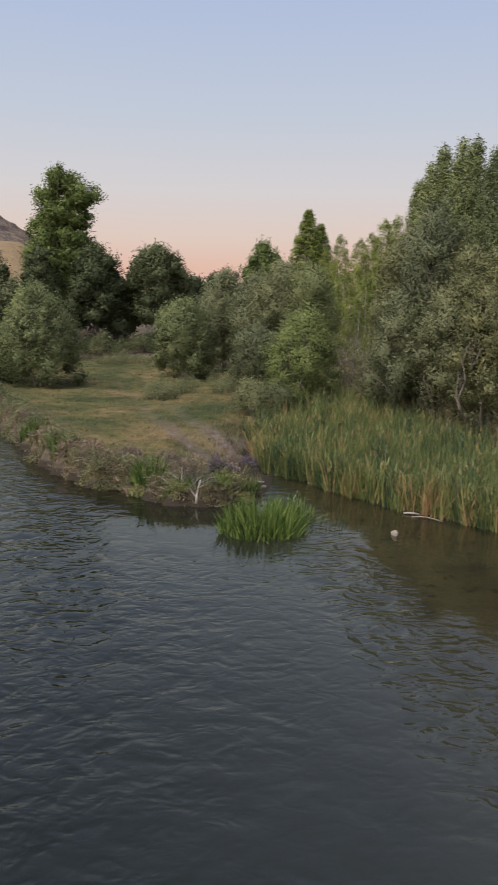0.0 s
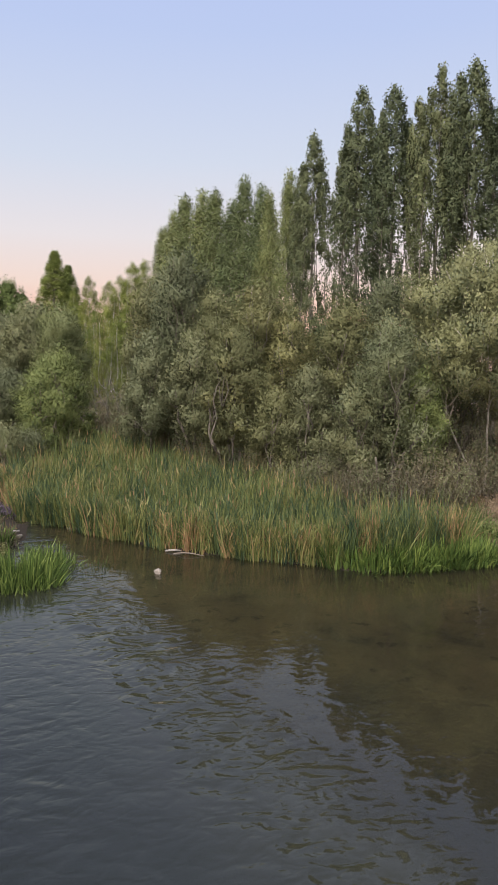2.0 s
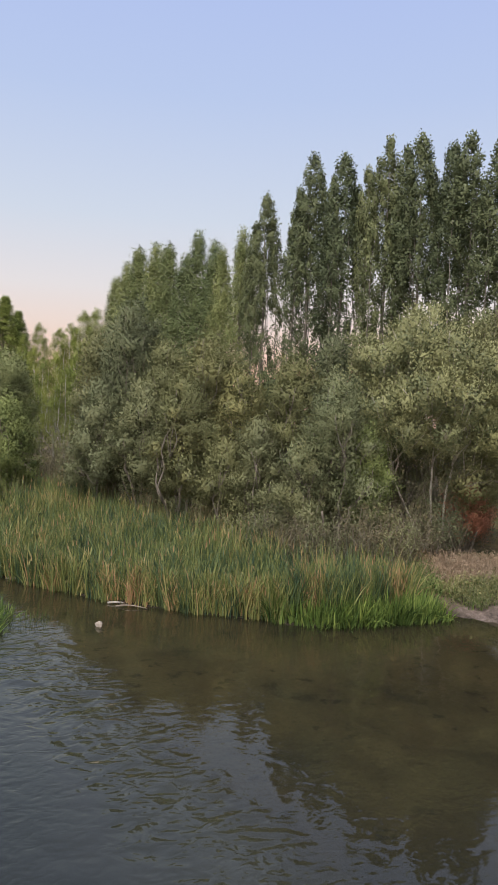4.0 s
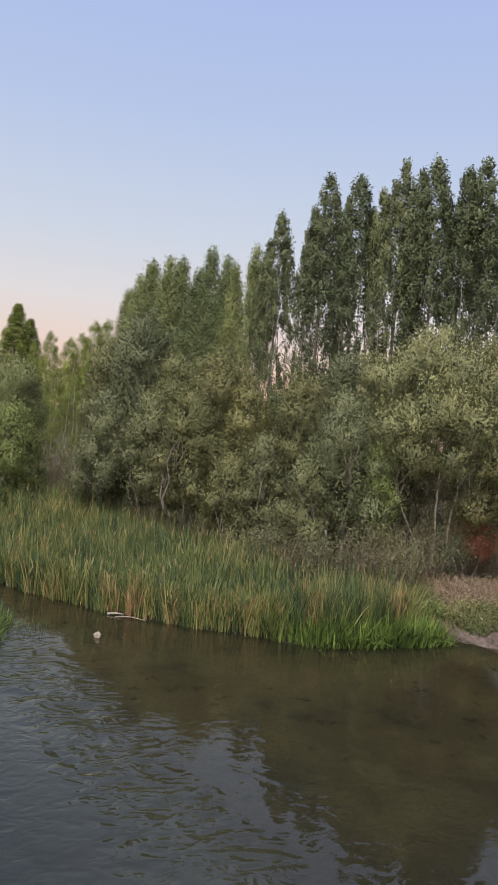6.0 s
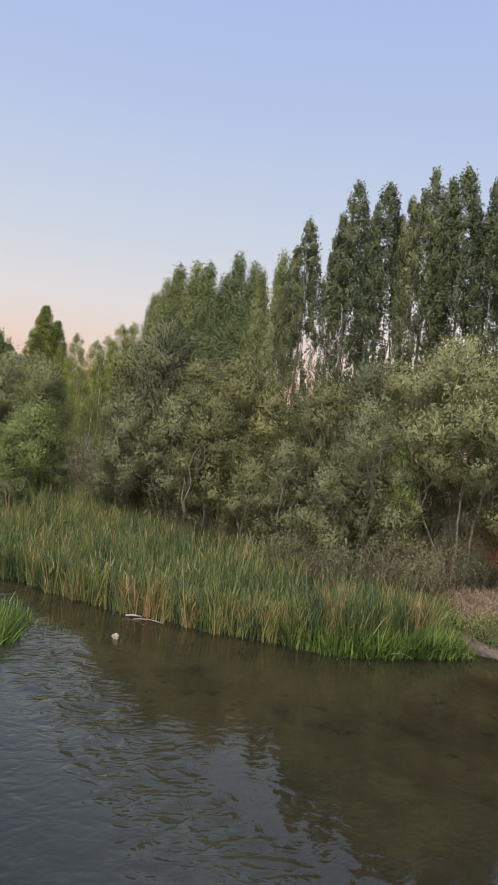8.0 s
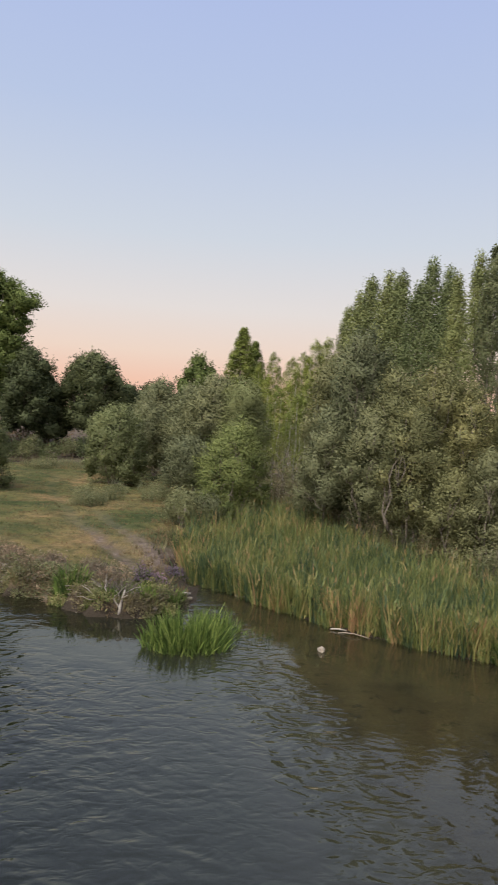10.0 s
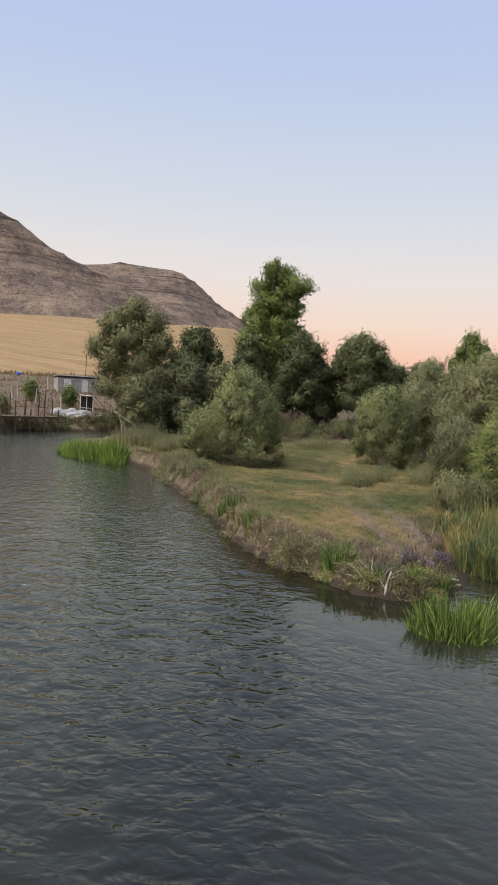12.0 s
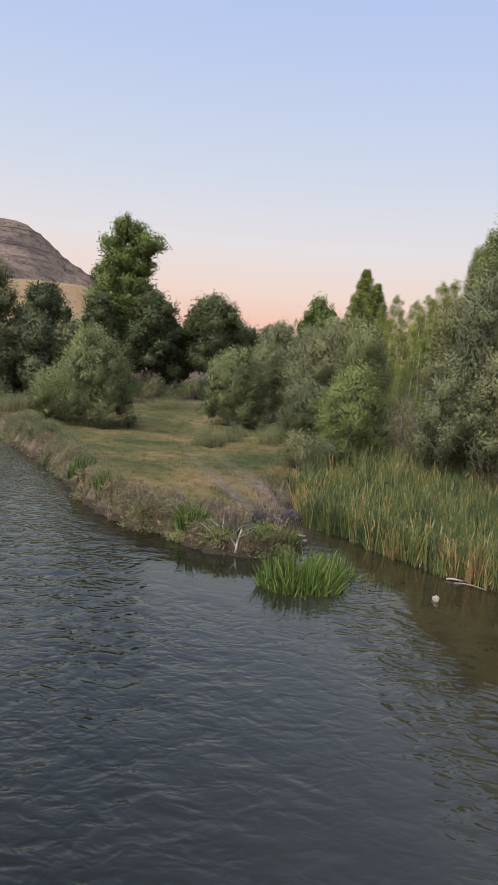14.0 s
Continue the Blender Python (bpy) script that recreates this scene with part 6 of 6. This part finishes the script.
def heap(az, dist, size, seed, mat, label):
    """A crumpled sheet over a heap of junk."""
    x, y, z = rooted(az, dist)
    bm = bmesh.new()
    bmesh.ops.create_icosphere(bm, subdivisions=3, radius=1.0)
    for v in bm.verts:
        n = noise.noise(v.co * 1.7 + Vector((seed, 0, 0))) * 0.35 + noise.noise(v.co * 5 + Vector((0, seed, 0))) * 0.12
        v.co = v.co * (1 + n)
        v.co = Vector((v.co.x * size[0], v.co.y * size[1], max(-0.2, v.co.z) * size[2]))
    me = bpy.data.meshes.new("junk_mound")
    bm.to_mesh(me)
    bm.free()
    me.materials.append(mat)
    ob = new("junk_mound", me)
    ob.location = (x, y, z)
    tagged(ob, label, "heap", "heaps by the landing")


heap(-28.6, 95, (1.6, 1.0, 0.9), 1, TARP, "heap of junk under a white plastic sheet")
heap(-27.7, 96, (1.1, 0.8, 0.8), 2, TARP, "heap of junk under a white plastic sheet")
heap(-26.9, 96, (1.0, 0.8, 0.4), 3, PALE_STONE, "low pale heap of rubble")
heap(-29.6, 96, (0.9, 0.8, 0.7), 4, TARP, "small heap under a dirty plastic sheet")
heap(-28.0, 94.5, (1.4, 0.8, 0.45), 5, BOARD, "heap of old boards")


def landing_stage():
    """A plank landing on rusty posts beside the far bank."""
    a, b = np.array(place(-36.0, 83)), np.array(place(-29.8, 88))
    root = tagged(new("landing_stage"), "rusty plank landing stage on thin steel posts", "dock")
    root.location = ((a[0] + b[0]) / 2, (a[1] + b[1]) / 2, 0)
    length = float(np.linalg.norm(b - a))
    ang = math.degrees(math.atan2(b[1] - a[1], b[0] - a[0]))
    root.rotation_euler = (0, 0, radians(ang))
    for j, w in enumerate((-0.6, 0.6)):
        part("beam", box((length, 0.12, 0.18), (0, w, 1.55)), RUST, root)
    n = 40
    plank = box((length / n - 0.03, 1.5, 0.06), (0, 0, 0), bevel=0.008)
    first = part("plank", plank, BOARD, root)
    first.location = (-length / 2 + length / n / 2, 0, 1.68)
    for i in range(1, n):
        p = child("plank", first.data, root)
        p.location = (-length / 2 + (i + 0.5) * length / n, 0, 1.68 + 0.012 * math.sin(i * 2.3))
    for i in range(7):
        px = -length / 2 + i * length / 6
        for w in (-0.65, 0.65):
            tall = 3.0 + 0.5 * math.sin(i * 3 + w)
            part("post", box((0.11, 0.11, tall + 1.3), (px, w, tall / 2 - 0.65), (1.5 * math.sin(i * 5), 2 * math.cos(i * 3), 0)), RUST, root)
    for i in range(6):
        px = -length / 2 + (i + 0.5) * length / 6
        part("brace", box((length / 6 * 1.05, 0.05, 0.05), (px, -0.66, 0.85), (0, 18 if i % 2 else -18, 0)), RUST, root)
    part("rail", box((length * 0.62, 0.05, 0.05), (length * 0.15, 0.65, 2.7), (0, 1.2, 0)), RUST, root)


landing_stage()


def fence_post(az, dist, tall, tilt, mat, label, width=0.14):
    x, y, z = rooted(az, dist)
    bm = box((width, width, tall), (0, 0, tall / 2 - 0.2), bevel=0.015)
    me = bpy.data.meshes.new("fence_post")
    bm.to_mesh(me)
    bm.free()
    me.materials.append(mat)
    ob = new("fence_post", me)
    ob.matrix_basis = pose(x, y, z, 0, tilt, az)
    return tagged(ob, label, "post", "fence posts")


for i, (az, dist, tall) in enumerate([(-32.9, 104, 2.4), (-31.2, 103, 2.3), (-29.4, 100, 1.9), (-33.9, 121, 2.2), (-32.0, 121, 2.2), (-30.4, 121, 2.2), (-26.6, 122, 2.2), (-27.6, 124, 2.0), (-35.0, 105, 2.3)]):
    fence_post(az, dist, tall, 2 * math.sin(i * 2), CONCRETE, "pale concrete fence post on the dry slope")
for i, (az, dist, tall) in enumerate([(-31.9, 92, 2.6), (-31.0, 93, 3.0), (-30.0, 92, 2.4), (-33.0, 92, 2.6), (-30.6, 93, 3.4)]):
    fence_post(az, dist, tall, 5 * math.sin(i * 2), RUST, "rusty steel post by the landing", 0.11)
fence_post(-27.7, 125, 6.2, 0, RUST, "thin rusty pole behind the hut", 0.09)
bx, by, bz = rooted(-32.5, 108)
pole = tagged(new("blue_bird_box"), "blue plastic tub on top of a pale post", "tub on post")
pole.location = (bx, by, bz)
part("post", box((0.12, 0.12, 3.6), (0, 0, 1.6)), CONCRETE, pole)
part("tub", box((0.6, 0.55, 0.5), (0, 0, 3.55), (4, 14, 20), 0.14), BLUE, pole, "blue plastic tub")
us = np.random.RandomState(66)
for i in range(26):
    az = -25.4 + 23.4 * i / 25 + us.uniform(-0.4, 0.4)
    d = float(np.interp(az, [-30, -24, -20.7, -12.7, -5, 0], [88.8, 94, 94.4, 92, 87.4, 87])) + us.uniform(0, 2.0)
    x, y, _ = place(az, d)
    weeds("bank_shrub", "dark green low shrub under the trees of the far bank", x, y, us.uniform(1.0, 1.7), us.uniform(1.2, 2.4), 60, (TWIG, DARK if i % 3 else DULL_WILLOW), 900 + i, 0.4, (0.02, 0.05), 1500, "shrub", "far bank shrubs")
for i in range(14):
    az = -34.5 + 10.5 * i / 13 + us.uniform(-0.3, 0.3)
    d = float(np.interp(az, [-35, -30.3, -24], [83.5, 88.6, 93.8])) + us.uniform(0, 1.0)
    x, y, _ = place(az, d)
    weeds("bank_weed", "dark overhanging weeds along the foot of the far bank", x, y, us.uniform(0.9, 1.4), us.uniform(0.5, 0.9), 70, (BRUSH, DARK if i % 2 else BRUSH), 940 + i, 0.7, (0.03, 0.07), 700, "weed", "far bank weeds")
log("leaning_pole", "long pale dead trunk leaning from the bank over the water", place(-25.5, 85, 2.75), place(-23.55, 83, 0.9), 0.06, GREY_BARK, 9)
for i, (az, dist, top, r) in enumerate([(-31.6, 106, 5.4, 0.65), (-28.8, 103, 4.9, 0.6), (-34.0, 92, 3.4, 1.2)]):
    broad(az, dist, top + 0.2, r, 340 + i, GREEN if i < 2 else OLIVE, "small young green tree on the dry slope", n=6, count=3500, low=0.6, leaf=(0.28, 0.14), name="young_tree", group="young trees")


def house(az, dist, wide, deep, tall, turn, label):
    """A far house with pink walls under a red hipped roof, seen in glimpses between the poplars."""
    x, y, z = rooted(az, dist)
    root = tagged(new("house"), label, "house")
    root.matrix_basis = pose(x, y, z, 0, 0, turn)
    part("wall", box((wide, deep, tall), (0, 0, tall / 2 - 0.2), bevel=0.02), PINK_WALL, root)
    bm = bmesh.new()
    e, h = 0.6, 2.6
    pts = [(-wide / 2 - e, -deep / 2 - e, tall - 0.2), (wide / 2 + e, -deep / 2 - e, tall - 0.2), (wide / 2 + e, deep / 2 + e, tall - 0.2), (-wide / 2 - e, deep / 2 + e, tall - 0.2),
           (-wide / 2 + deep / 2, 0, tall + h), (wide / 2 - deep / 2, 0, tall + h)]
    vs = [bm.verts.new(p) for p in pts]
    for f in ((0, 1, 5, 4), (1, 2, 5), (2, 3, 4, 5), (3, 0, 4), (3, 2, 1, 0)):
        bm.faces.new([vs[i] for i in f])
    part("roof", bm, ROOF_TILE, root, "red tiled hipped roof")
    for i in range(3):
        for j in range(2):
            win = part("window", box((1.2, 0.08, 1.3), (-wide / 3 + i * wide / 3, -deep / 2 - 0.03, 1.5 + j * 3)), WHITE, root)
            part("pane", box((1.0, 0.04, 1.1), (-wide / 3 + i * wide / 3, -deep / 2 - 0.08, 1.5 + j * 3)), BLACK, win)


house(32.4, 84, 12, 9, 8.4, -30, "pink two-storey house with a red roof behind the poplars")
house(27.2, 112, 14, 9, 10.4, -24, "pink two-storey house behind the poplars")


def slope_grass():
    """Dry brown grass and weeds on the slope between the landing and the field."""
    gen = np.random.default_rng(91)
    n = 26000
    a = np.radians(gen.uniform(-40, -8, n))
    r = gen.uniform(84, 168, n)
    x, y = r * np.sin(a), r * np.cos(a)
    d2 = signed(FAR_SHORE, x, y)
    keep = (d2 > 1.2) & (d2 < 74) & (waves(x, y, 6, 92) > -0.5)
    x, y, d2 = x[keep], y[keep], d2[keep]
    hedge = np.exp(-((d2 - 70) / 3.5) ** 2)
    tall = (0.35 + 0.25 * waves(x, y, 5, 93) + 0.6 * hedge) * gen.uniform(0.5, 1.3, len(x))
    v, f = blades(gen, x, y, height(x, y) - 0.03, np.clip(tall, 0.1, 2), gen.uniform(0.10, 0.2, len(x)), 0.4, 1)
    tagged(new("slope_grass", mesh_of("slope_grass", v, f, SLOPE)), "dry brown grass on the slope of the far bank", "grass", kind="stuff")


slope_grass()
